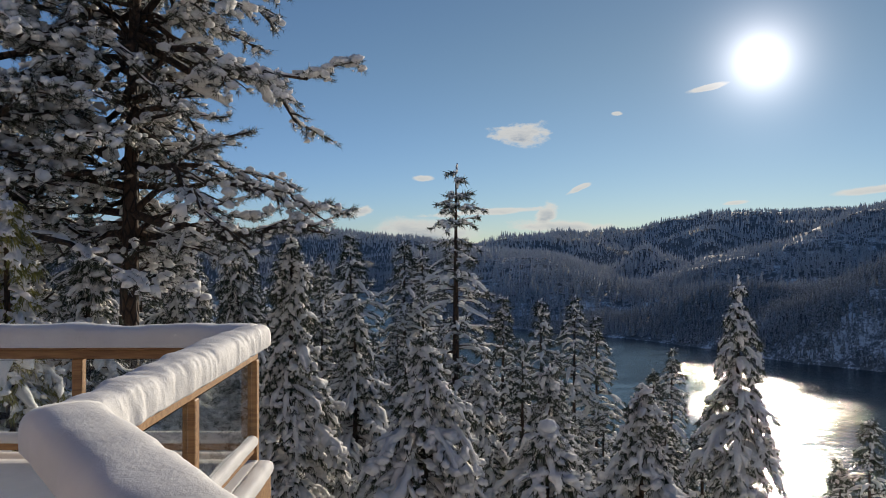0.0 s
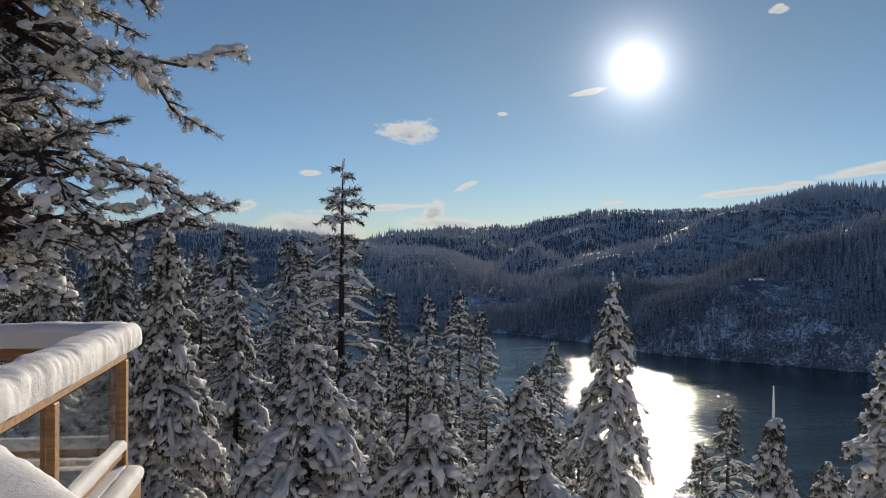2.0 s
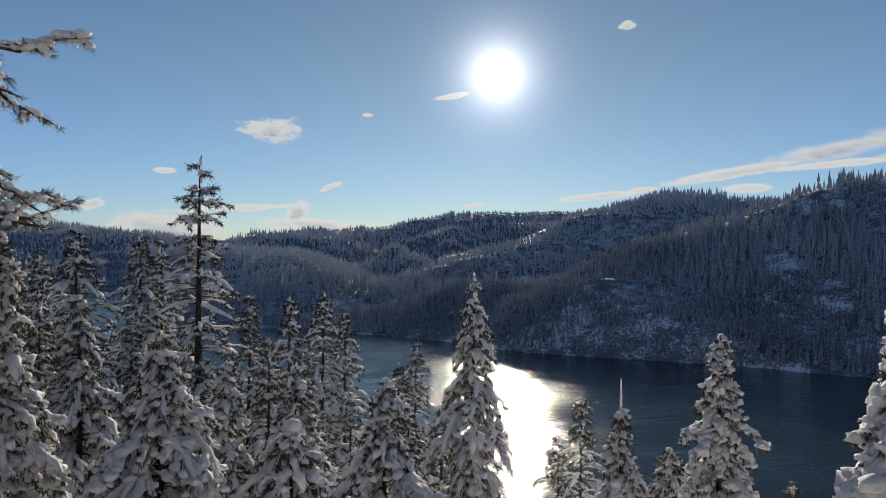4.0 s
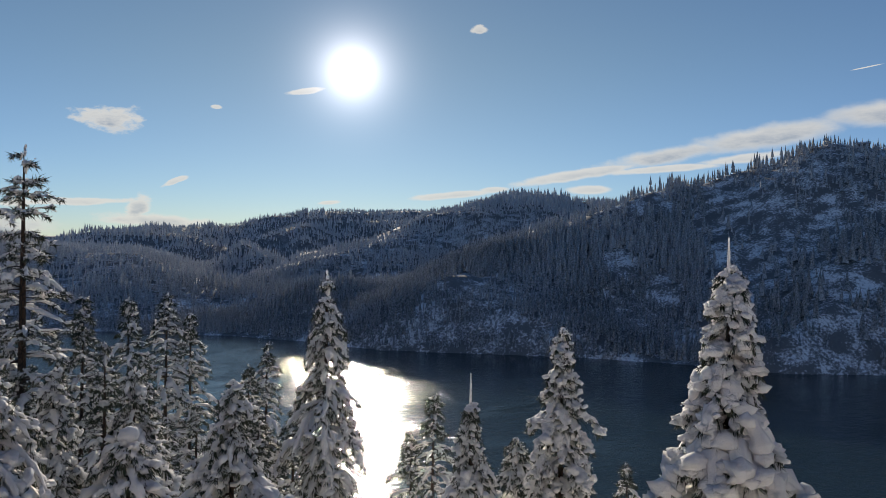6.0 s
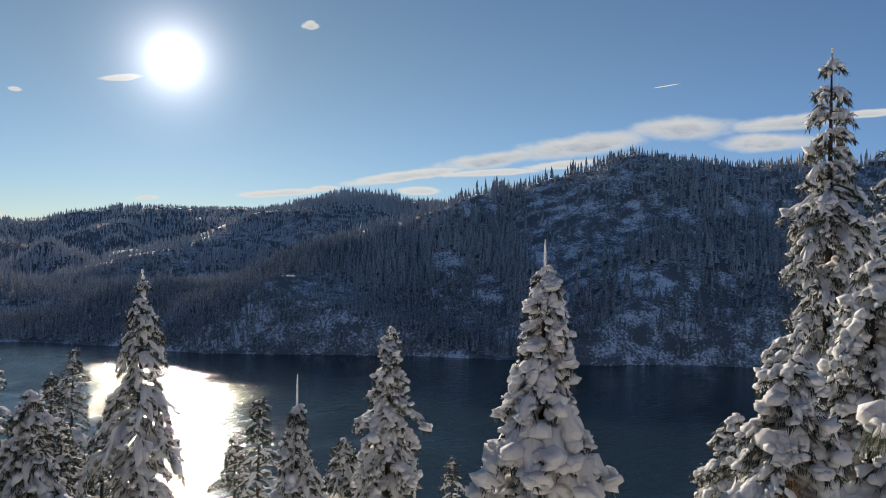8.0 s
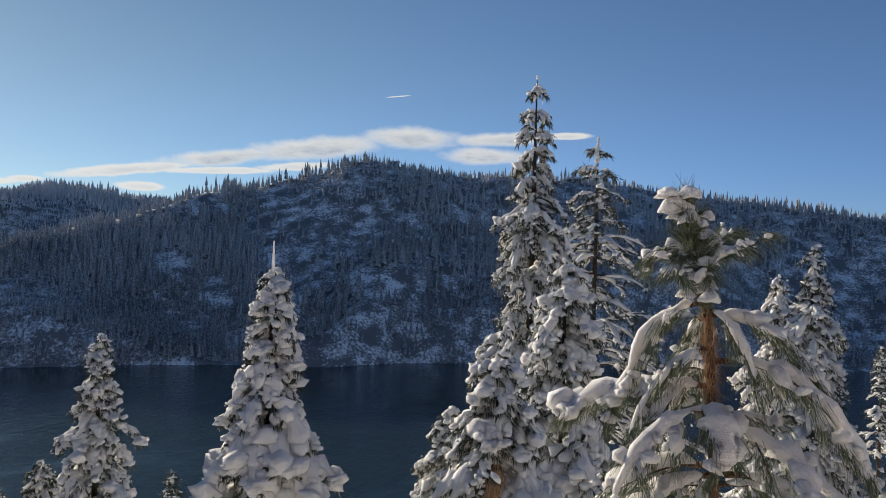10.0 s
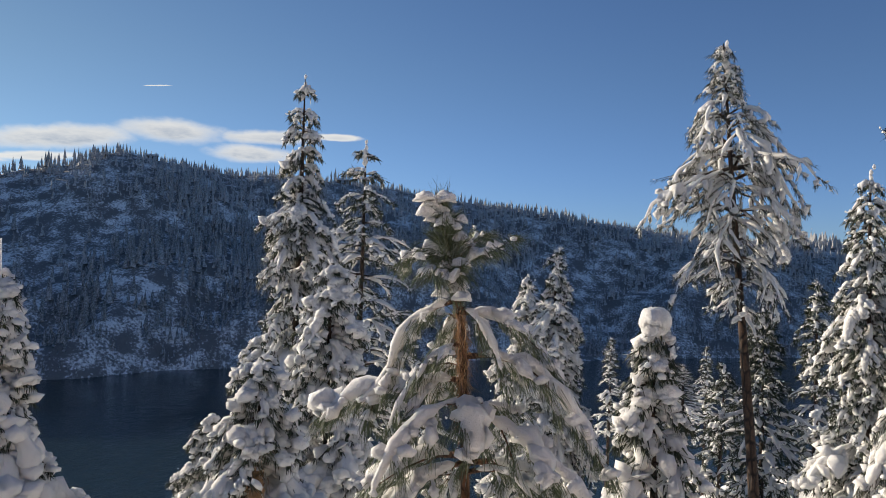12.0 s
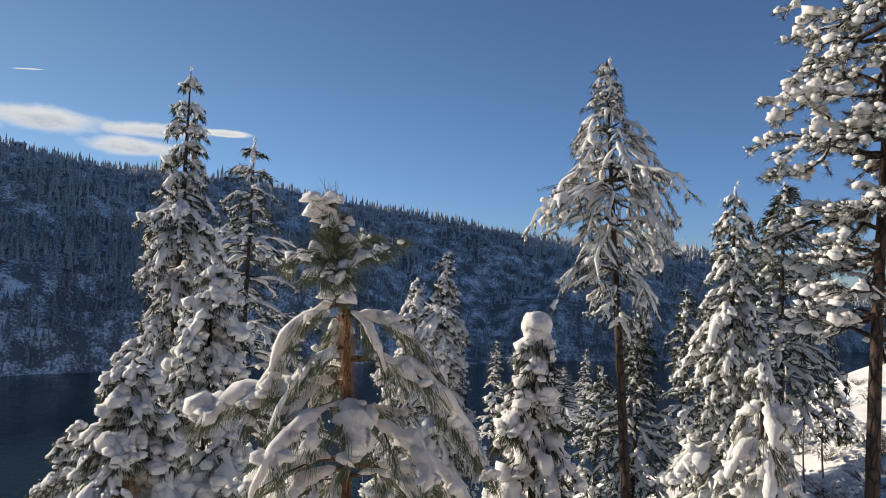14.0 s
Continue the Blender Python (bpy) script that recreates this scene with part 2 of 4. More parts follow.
# ---------------------------------------------------------------- mesh helpers
def mesh_object(name, verts, faces, mats, parent=None, slots=None, smooth=True):
    """One mesh object from arrays of vertices and of triangles or quads (lists of index arrays)."""
    me = bpy.data.meshes.new(name)
    faces = [np.asarray(f, dtype=np.int32) for f in (faces if isinstance(faces, list) else [faces]) if len(f)]
    verts = np.asarray(verts, dtype=np.float32)
    sizes = np.concatenate([np.full(len(f), f.shape[1], np.int32) for f in faces])
    loops = np.concatenate([f.ravel() for f in faces])
    me.vertices.add(len(verts)), me.loops.add(len(loops)), me.polygons.add(len(sizes))
    me.vertices.foreach_set("co", verts.ravel())
    me.loops.foreach_set("vertex_index", loops)
    me.polygons.foreach_set("loop_start", np.concatenate([[0], np.cumsum(sizes)[:-1]]).astype(np.int32))
    me.polygons.foreach_set("use_smooth", np.full(len(sizes), smooth))
    for m in mats if isinstance(mats, (list, tuple)) else [mats]:
        me.materials.append(m)
    if slots is not None:
        me.polygons.foreach_set("material_index", np.asarray(slots, np.int32))
    me.update(calc_edges=True)
    me.validate()
    ob = new(name, me)
    ob.parent = parent
    return ob


def from_bmesh(name, bm, mat, parent=None, smooth=False):
    me = bpy.data.meshes.new(name)
    bm.to_mesh(me)
    bm.free()
    me.materials.append(mat)
    for f in me.polygons:
        f.use_smooth = smooth
    ob = new(name, me)
    ob.parent = parent
    return ob


def part(name, bm, mat, parent, label="", smooth=False):
    ob = from_bmesh(name, bm, mat, parent, smooth)
    return tagged(ob, label) if label else ob


def empty(name, at=(0, 0, 0)):
    ob = new(name)
    ob.location = at
    return ob


def lattice(x, y, scale, seed=0):
    """Smooth value noise of two coordinates, -1 to 1, for arrays."""
    x, y = np.asarray(x, float) / scale + 57.3 * seed, np.asarray(y, float) / scale - 31.7 * seed
    xi, yi = np.floor(x), np.floor(y)
    u, v = x - xi, y - yi
    u, v = u * u * (3 - 2 * u), v * v * (3 - 2 * v)

    def h(a, b):
        s = np.sin(a * 127.1 + b * 311.7 + seed * 74.7) * 43758.5453
        return 2 * (s - np.floor(s)) - 1

    return (h(xi, yi) * (1 - u) + h(xi + 1, yi) * u) * (1 - v) + (h(xi, yi + 1) * (1 - u) + h(xi + 1, yi + 1) * u) * v


def fractal(x, y, scale, octaves=4, seed=0):
    return sum(lattice(x, y, scale / 2 ** i, seed + i) / 2 ** i for i in range(octaves))


# ---------------------------------------------------------------- land and lake
LAKE = -70.0


def polar(az, dist, z):
    return (dist * math.sin(radians(az)), dist * math.cos(radians(az)), z)


def ridge(x, y, nodes, slope, rough=1.0, seed=0):
    """Height of a hill that falls away from its crest line; nodes are (azimuth, distance, height)."""
    pts = [polar(*q) for q in nodes]
    best = np.full(np.shape(x), -1e9)
    for (ax, ay, az), (bx, by, bz) in zip(pts, pts[1:]):
        dx, dy = bx - ax, by - ay
        s = np.clip(((x - ax) * dx + (y - ay) * dy) / (dx * dx + dy * dy), 0, 1)
        d = np.hypot(x - ax - s * dx, y - ay - s * dy)
        gully = 1 + 0.30 * rough * fractal(x, y, 130, 3, seed) * np.clip(d / 120, 0, 1)
        best = np.maximum(best, az + s * (bz - az) - slope * gully * (np.sqrt(d * d + 30 ** 2) - 30))
    return best + rough * 5 * fractal(x, y, 90, 3, seed + 9) * np.clip((best - LAKE) / 30, 0, 1)


# distance of the far shore, by bearing
SHORE_AZ = (-60, 0, 5.5, 12, 19, 26, 33, 41, 48, 56, 62, 67, 81, 95, 102, 108, 120, 140)
SHORE_R = (700, 690, 656, 612, 560, 508, 498, 494, 486, 474, 500, 506, 560, 607, 673, 731, 1050, 1100)


def land_height(x, y):
    x, y = np.asarray(x, float), np.asarray(y, float)
    r = np.hypot(x, y)
    # the near bank falls towards the lake
    down = x * math.sin(radians(33)) + y * math.cos(radians(33))
    near = -3.6 - 0.42 * np.maximum(down, -60) - 0.10 * np.maximum(down - 12, 0) - 0.0008 * np.maximum(down, 0) ** 2 - 0.5 * np.maximum(x - 42, 0) + 0.07 * np.clip(-y, 0, 22)
    near = near + 0.5 * fractal(x, y, 14, 3, 3) + 0.12 * fractal(x, y, 2.5, 2, 4)
    near = np.maximum(near, -88)
    # far shore and its hills
    big = ridge(x, y, [(41, 730, 30), (47, 780, 58), (53, 800, 80), (58.5, 810, 104), (66, 840, 96),
                       (78, 860, 90), (86, 880, 72), (98, 900, 50), (112, 1000, 38), (140, 1100, 30)], 0.56, 0.75, 14)
    spur = ridge(x, y, [(22, 590, -68), (26, 620, -50), (30, 655, -30), (36, 690, 5), (41, 730, 30)], 0.40, 1.0, 7)
    second = ridge(x, y, [(8, 730, -62), (11, 800, -56), (15, 850, -42), (20, 930, -22), (28, 1050, 20), (33, 1150, 46), (36.5, 1280, 90), (44, 1350, 84), (60, 1500, 80)], 0.34, 1.0, 2)
    third = ridge(x, y, [(3, 1500, -6), (8, 1700, 32), (13, 1850, 48), (22.5, 1950, 92), (30, 2050, 98), (50, 2200, 95)], 0.24, 1.2, 3)
    left = ridge(x, y, [(1.5, 1700, -14), (-3, 2000, 30), (-8, 2150, 52), (-18, 2200, 56), (-40, 2000, 70), (-75, 1500, 80)], 0.20, 1.2, 4)
    lee = ridge(x, y, [(-9, 250, -62), (-14, 230, -44), (-26, 200, -22), (-50, 190, 0), (-90, 200, 20)], 0.5, 1.0, 8)
    rim = np.where(r > 2600, (r - 2600) * 0.01 + 20, -1e9)
    far = np.maximum.reduce([big, spur, second, third, left, lee, rim])
    bearing = np.degrees(np.arctan2(x, y))
    beyond = r - np.interp(bearing, SHORE_AZ, SHORE_R) - 7 * fractal(x, y, 60, 2, 41)
    shelf = LAKE + np.where(beyond > 0, np.minimum(np.interp(bearing, (8, 14, 24), (0.20, 0.12, 0.20)) * beyond, np.interp(bearing, (8, 14, 24), (60, 22, 28))), beyond)
    opposite = bearing > -4
    far = np.where(opposite, np.maximum(np.minimum(far, LAKE + 1.1 * beyond), shelf), far)
    far = np.where(r < 110, -1e9, far)
    return np.maximum(np.maximum(near, far), -90)


def land():
    fine = np.arange(-60, 140, 0.5)
    az = np.radians(np.concatenate([fine, np.arange(140, 300, 4.0)]))
    rr = np.concatenate([[0.5], np.geomspace(1.5, 150, 70), np.arange(156, 460, 7), np.arange(462, 1000, 7.0), np.geomspace(1010, 4700, 70)])
    R, A = np.meshgrid(rr, az, indexing="ij")
    X, Y = R * np.sin(A), R * np.cos(A)
    Z = land_height(X, Y)
    nr, na = R.shape
    i, j = np.meshgrid(np.arange(nr - 1), np.arange(na), indexing="ij")
    q = np.stack([i * na + j, (i + 1) * na + j, (i + 1) * na + (j + 1) % na, i * na + (j + 1) % na], -1).reshape(-1, 4)[:, ::-1]
    ob = mesh_object("ground", np.stack([X, Y, Z], -1).reshape(-1, 3), q, LAND)
    return tagged(ob, "snow-covered wooded hills and bank sloping to the lake", "ground", kind="structure")


land()
a = np.radians(np.arange(0, 360, 6.0))
wv = np.concatenate([[[0, 0, LAKE]], np.stack([2600 * np.sin(a), 2600 * np.cos(a), np.full(len(a), LAKE)], -1)])
k = np.arange(len(a))
lake = mesh_object("water", wv, np.stack([np.zeros_like(k), (k + 1) % len(a) + 1, k + 1], -1), WATER, smooth=False)
tagged(lake, "dark wind-ruffled lake with the sun glittering on it", "water", kind="structure")


# ---------------------------------------------------------------- far woods
# open snow on the far slopes: bearing and height angle from the deck, half sizes in degrees
CLEARINGS = ((32.2, -2.7, 1.9, 0.5), (36.6, -6.2, 1.9, 0.8), (58.9, -3.6, 0.7, 2.2), (60.5, -2.0, 1.6, 0.7),
             (47.5, -3.2, 1.0, 1.2), (44.0, -1.2, 1.2, 1.0), (53.2, -0.6, 1.4, 1.0), (58.5, -7.2, 2.0, 1.0), (50.2, 1.4, 1.2, 0.6), (55.4, 2.6, 0.8, 1.6),
             (93.0, -0.8, 3.2, 1.5), (89.5, -3.6, 0.9, 1.0), (95.5, 1.2, 1.6, 0.8), (78.5, 3.0, 1.2, 0.6), (98.0, -2.0, 1.2, 0.6))


def far_woods():
    rng = np.random.default_rng(11)
    n = 120000
    az = np.radians(rng.uniform(-45, 132, n))
    r = np.sqrt(rng.uniform(430 ** 2, 2500 ** 2, n))
    r = np.where(rng.random(n) < 0.62, np.sqrt(rng.uniform(430 ** 2, 1250 ** 2, n)), r)
    extra = 5000
    az = np.concatenate([az, np.radians(rng.uniform(-50, 2, extra))])
    r = np.concatenate([r, rng.uniform(130, 430, extra)])
    n += extra
    back_n = 42000
    az = np.concatenate([az, np.radians(rng.uniform(-28, 46, back_n))])
    r = np.concatenate([r, rng.uniform(1150, 2250, back_n)])
    n += back_n
    spur_n = 11000
    az = np.concatenate([az, np.radians(rng.uniform(3, 50, spur_n))])
    r = np.concatenate([r, rng.uniform(478, 680, spur_n)])
    n += spur_n
    x, y = r * np.sin(az), r * np.cos(az)
    z = land_height(x, y)
    dense = 0.62 + 0.55 * fractal(x, y, 120, 4, 21) + 0.25 * fractal(x, y, 28, 2, 25)
    lane = np.degrees(az) * 12.5
    dense = dense + np.where(r < 900, np.where(lane > 500, 0.62, 0.4) * fractal(lane, r * 0.32, 42, 3, 61), 0.0)
    lift = np.degrees(np.arctan2(z - EYE, r))
    for ca, ce, wa, we in CLEARINGS:
        inside = ((np.degrees(az) - ca) / wa) ** 2 + ((lift - ce) / we) ** 2 < 1.35 + 1.1 * lattice(lane, r, 14, 71)
        dense = np.where(inside, -1.8, dense)
    # woods thin out on the open slopes in the middle of the big hill, and crowd on its flank to the right
    dense = dense + np.where(np.degrees(az) > 66, 0.45, 0.0) + np.where(r > 900, 0.5, 0.0) + np.where((r < 720) & (np.degrees(az) < 48), 0.75, 0.0) + np.where((r < 900) & (np.degrees(az) < 22), 0.4, 0.0)
    keep = (z > LAKE + 1.0) & (rng.random(n) < np.clip(dense, 0.06, 1.0))
    x, y, z, r = x[keep], y[keep], z[keep], r[keep]
    n = len(x)
    low_down = np.clip((z - LAKE) / 20, 0.75, 1.0)
    h = low_down * rng.choice([6.0, 8.5, 10.5, 12.5, 16.0], n) * rng.uniform(0.85, 1.15, n) * (0.75 + 0.4 * np.clip(lattice(x, y, 60, 31), -1, 1))
    w = h * rng.uniform(0.13, 0.21, n)
    sides, tiers = 4, 2
    vs, fs, base = [], [], 0
    for k in range(tiers):
        lo, hi = (0.06, 0.42)[k], (0.66, 1.0)[k]
        wid = (1.0, 0.62)[k]
        ang = rng.uniform(0, 6.28, n)[:, None] + np.arange(sides) * 2 * math.pi / sides
        rad = (w * wid)[:, None] * rng.uniform(0.65, 1.25, (n, sides))
        if k == 1:
            near_by = r < 1150
            x, y, z, h, w, ang, rad = x[near_by], y[near_by], z[near_by], h[near_by], w[near_by], ang[near_by], rad[near_by]
            n = len(x)
        else:
            hi = np.where(r < 1150, hi, 1.0)
        ring = np.stack([x[:, None] + rad * np.cos(ang), y[:, None] + rad * np.sin(ang),
                         (z + h * lo)[:, None] + h[:, None] * rng.uniform(-0.06, 0.06, (len(x), sides))], -1)
        tip = np.stack([x, y, z + h * hi], -1)[:, None]
        v = np.concatenate([ring, tip], 1).reshape(-1, 3)
        o = base + np.arange(n)[:, None] * (sides + 1)
        for s in range(sides):
            fs.append(np.concatenate([o + s, o + (s + 1) % sides, o + sides], 1))
        vs.append(v)
        base += len(v)
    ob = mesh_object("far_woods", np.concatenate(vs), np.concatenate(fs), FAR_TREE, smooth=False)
    tagged(ob, "snow-dusted conifer forest on the far hillsides, paled with painted haze", "forest", kind="stuff")
    return n


far_woods()

# ---------------------------------------------------------------- conifers
def ico(sub):
    bm = bmesh.new()
    bmesh.ops.create_icosphere(bm, subdivisions=sub, radius=1.0)
    v = np.array([q.co[:] for q in bm.verts])
    f = np.array([[q.index for q in p.verts] for p in bm.faces])
    bm.free()
    return v, f


OCTA = (np.array([[1, 0, 0], [-1, 0, 0], [0, 1, 0], [0, -1, 0], [0, 0, 1], [0, 0, -1]], float),
        np.array([[0, 2, 4], [2, 1, 4], [1, 3, 4], [3, 0, 4], [2, 0, 5], [1, 2, 5], [3, 1, 5], [0, 3, 5]]))
ICO = {0: OCTA, 1: ico(1), 2: ico(2), 3: ico(3)}


def unit(v):
    return v / (np.linalg.norm(v, axis=-1, keepdims=True) + 1e-9)


def lumps(rng, centre, along, size, sub=2, sag=0.5, rough=0.28, flat=0.4):
    """Snow lumps: flat-bottomed, sagging over the twig that runs along; size is (length, width, thickness) of each."""
    V, F = ICO[sub]
    n = len(centre)
    d = unit(along)
    side = unit(np.cross(d, [0, 0, 1]) + 1e-6)
    up = np.cross(side, d)
    ph = rng.uniform(0, 6.28, (n, 4, 1))
    k = 1 + rough * (np.sin(V[None, :, 0] * 3.1 + V[None, :, 1] * 2.3 + ph[:, 0]) * 0.5 + np.sin(V[None, :, 1] * 4.7 + V[None, :, 2] * 3.7 + ph[:, 1]) * 0.4
                     + np.sin(V[None, :, 0] * 7.3 - V[None, :, 2] * 6.1 + ph[:, 2]) * 0.3 + rng.normal(0, 0.10, (n, len(V))))
    P = V[None] * k[..., None]
    low = P[..., 2] < 0
    P[..., 2] = np.where(low, P[..., 2] * flat, P[..., 2])
    P[..., 2] -= sag * (P[..., 0] ** 2 * 0.35 + P[..., 1] ** 2 * 0.65)
    P = P * size[:, None, :]
    W_ = centre[:, None] + P[..., 0:1] * d[:, None] + P[..., 1:2] * side[:, None] + P[..., 2:3] * up[:, None]
    faces = (F[None] + (np.arange(n) * len(V))[:, None, None]).reshape(-1, 3)
    return W_.reshape(-1, 3), faces


def rolls(rng, path, rad, sides=7, wide=1.35, flat=0.75, lump=0.28):
    """Unbroken rolls of snow lying along twigs: path is (n, m, 3), rad (n, m); rounded on top, flat below, closed at the ends."""
    n, m, _ = path.shape
    if n == 0:
        return np.zeros((0, 3)), np.zeros((0, 3), int)
    t = unit(np.gradient(path, axis=1))
    hor = (path[:, -1] - path[:, 0]) * [1, 1, 0]
    side = unit(np.cross(hor, [0, 0, 1.0]) + 1e-6)[:, None]
    up = unit(np.cross(np.broadcast_to(side, t.shape), t))
    s = np.linspace(0, 1, m)
    end = np.sqrt(np.clip(np.minimum(s / 0.18, (1 - s) / 0.16), 0.03, 1))
    r = rad * end * np.clip(1 + lump * rng.normal(0, 1, (n, m)), 0.45, 1.8)
    path = path + rng.normal(0, 0.22, (n, m, 1)) * rad[..., None] * side
    a = (np.arange(sides) + 0.5) * 2 * math.pi / sides
    jit = 1 + 0.09 * rng.normal(0, 1, (n, m, sides, 1))
    low = np.where(np.sin(a) < 0, flat, 1.0) * np.sin(a)
    v = (path + up * (0.35 * r)[..., None])[:, :, None] + r[:, :, None, None] * jit * (
        wide * np.cos(a)[None, None, :, None] * side[:, :, None] + low[None, None, :, None] * up[:, :, None])
    i, j = np.meshgrid(np.arange(m - 1), np.arange(sides), indexing="ij")
    q = np.stack([i * sides + j, i * sides + (j + 1) % sides, (i + 1) * sides + (j + 1) % sides, (i + 1) * sides + j], -1).reshape(-1, 4)
    tri = np.concatenate([q[:, [0, 2, 1]], q[:, [0, 3, 2]]])
    return v.reshape(-1, 3), (tri[None] + (np.arange(n) * m * sides)[:, None, None]).reshape(-1, 3)


def tufts(rng, centre, axis, count, length, width, spread, hang=0.0):
    """Needle tufts: slim triangles that fan out round an axis."""
    n = len(centre)
    c = np.repeat(centre, count, 0)
    a = np.repeat(unit(axis), count, 0)
    d = unit(a + spread * rng.normal(0, 0.6, (n * count, 3)) - np.array([0, 0, hang]))
    ln = length * rng.uniform(0.6, 1.15, (n * count, 1))
    s = unit(np.cross(d, rng.normal(0, 1, (n * count, 3)))) * width * 0.5
    base = c + a * rng.uniform(-0.6, 0.6, (n * count, 1)) * length + rng.normal(0, 0.12, (n * count, 3)) * length
    v = np.stack([base - s, base + s, base + d * ln], 1).reshape(-1, 3)
    return v, np.arange(len(v)).reshape(-1, 3)


def tube(points, radii, sides=5):
    points, radii = np.asarray(points, float), np.asarray(radii, float)
    t = unit(np.gradient(points, axis=0))
    ref = np.where(np.abs(t[:, 2:3]) > 0.9, [[1.0, 0, 0]], [[0, 0, 1.0]])
    u = unit(np.cross(t, ref))
    w = np.cross(t, u)
    a = np.arange(sides) * 2 * math.pi / sides
    v = points[:, None] + radii[:, None, None] * (np.cos(a)[None, :, None] * u[:, None] + np.sin(a)[None, :, None] * w[:, None])
    m = len(points)
    i, j = np.meshgrid(np.arange(m - 1), np.arange(sides), indexing="ij")
    q = np.stack([i * sides + j, i * sides + (j + 1) % sides, (i + 1) * sides + (j + 1) % sides, (i + 1) * sides + j], -1).reshape(-1, 4)
    tri = np.concatenate([q[:, [0, 1, 2]], q[:, [0, 2, 3]]])
    return v.reshape(-1, 3), tri


def joined(pieces):
    vs, fs, o = [], [], 0
    for v, f in pieces:
        vs.append(v), fs.append(f + o)
        o += len(v)
    return (np.concatenate(vs), np.concatenate(fs)) if vs else (np.zeros((0, 3)), np.zeros((0, 3), int))


# growth habits: crown outline, bough pitch and droop, twigs, needles, snow
HABIT = {
    "fir": dict(shape=0.85, step=0.22, boughs=6, rise=0.10, droop=0.78, twig=0.42, gap=0.095, tufts=3, snow=0.036, p=0.85, vary=0.5, main=1.3, tip=0.92, bits=0.6, tuft=12, needle=0.14, width=0.019, spread=0.8, hang=0.8, wide=1.25),
    "laden": dict(shape=0.62, step=0.3, boughs=4, rise=0.10, droop=1.25, twig=0.30, gap=0.12, tufts=3, snow=0.052, p=0.65, vary=0.40, main=1.35, tip=0.80, bits=0.25, tuft=24, needle=0.18, width=0.006, spread=0.6, hang=0.9, wide=1.2),
    "spruce": dict(shape=0.80, step=0.28, boughs=6, rise=0.14, droop=0.50, twig=0.42, gap=0.23, tufts=3, snow=0.031, p=0.78, vary=0.45, main=1.0, tip=0.95, bits=0.30, tuft=10, needle=0.20, width=0.034, spread=1.0, hang=0.4, wide=1.4),
    "slim": dict(shape=0.80, step=0.36, boughs=6, rise=0.14, droop=0.50, twig=0.42, gap=0.34, tufts=3, snow=0.033, p=0.75, vary=0.45, main=1.1, tip=1.0, bits=0.25, tuft=10, needle=0.20, width=0.034, spread=1.0, hang=0.4, wide=1.4),
    "pole": dict(shape=0.60, step=0.29, boughs=6, rise=0.12, droop=0.30, twig=0.34, gap=0.26, tufts=3, snow=0.032, p=0.80, vary=0.45, main=0.9, tip=1.0, bits=0.3, tuft=16, needle=0.20, width=0.026, spread=1.1, hang=0.2, wide=1.3),
    "pine": dict(shape=0.30, step=0.30, boughs=6, rise=0.14, droop=0.28, twig=0.25, gap=0.10, tufts=2, snow=0.040, p=0.28, vary=0.4, main=0.45, tip=0.8, bits=0.85, tuft=34, needle=0.13, width=0.010, spread=1.6, hang=0.1, wide=1.1, crook=0.075, stout=1.35),
    "droop": dict(shape=0.32, step=0.22, boughs=5, rise=0.30, droop=0.95, twig=0.46, gap=0.13, tufts=3, snow=0.025, p=0.85, vary=0.4, main=1.0, tip=0.95, bits=0.25, tuft=12, needle=0.14, width=0.012, spread=0.8, hang=0.7, wide=1.15, crook=0.05),
}
UP = np.array([0, 0, 1.0])


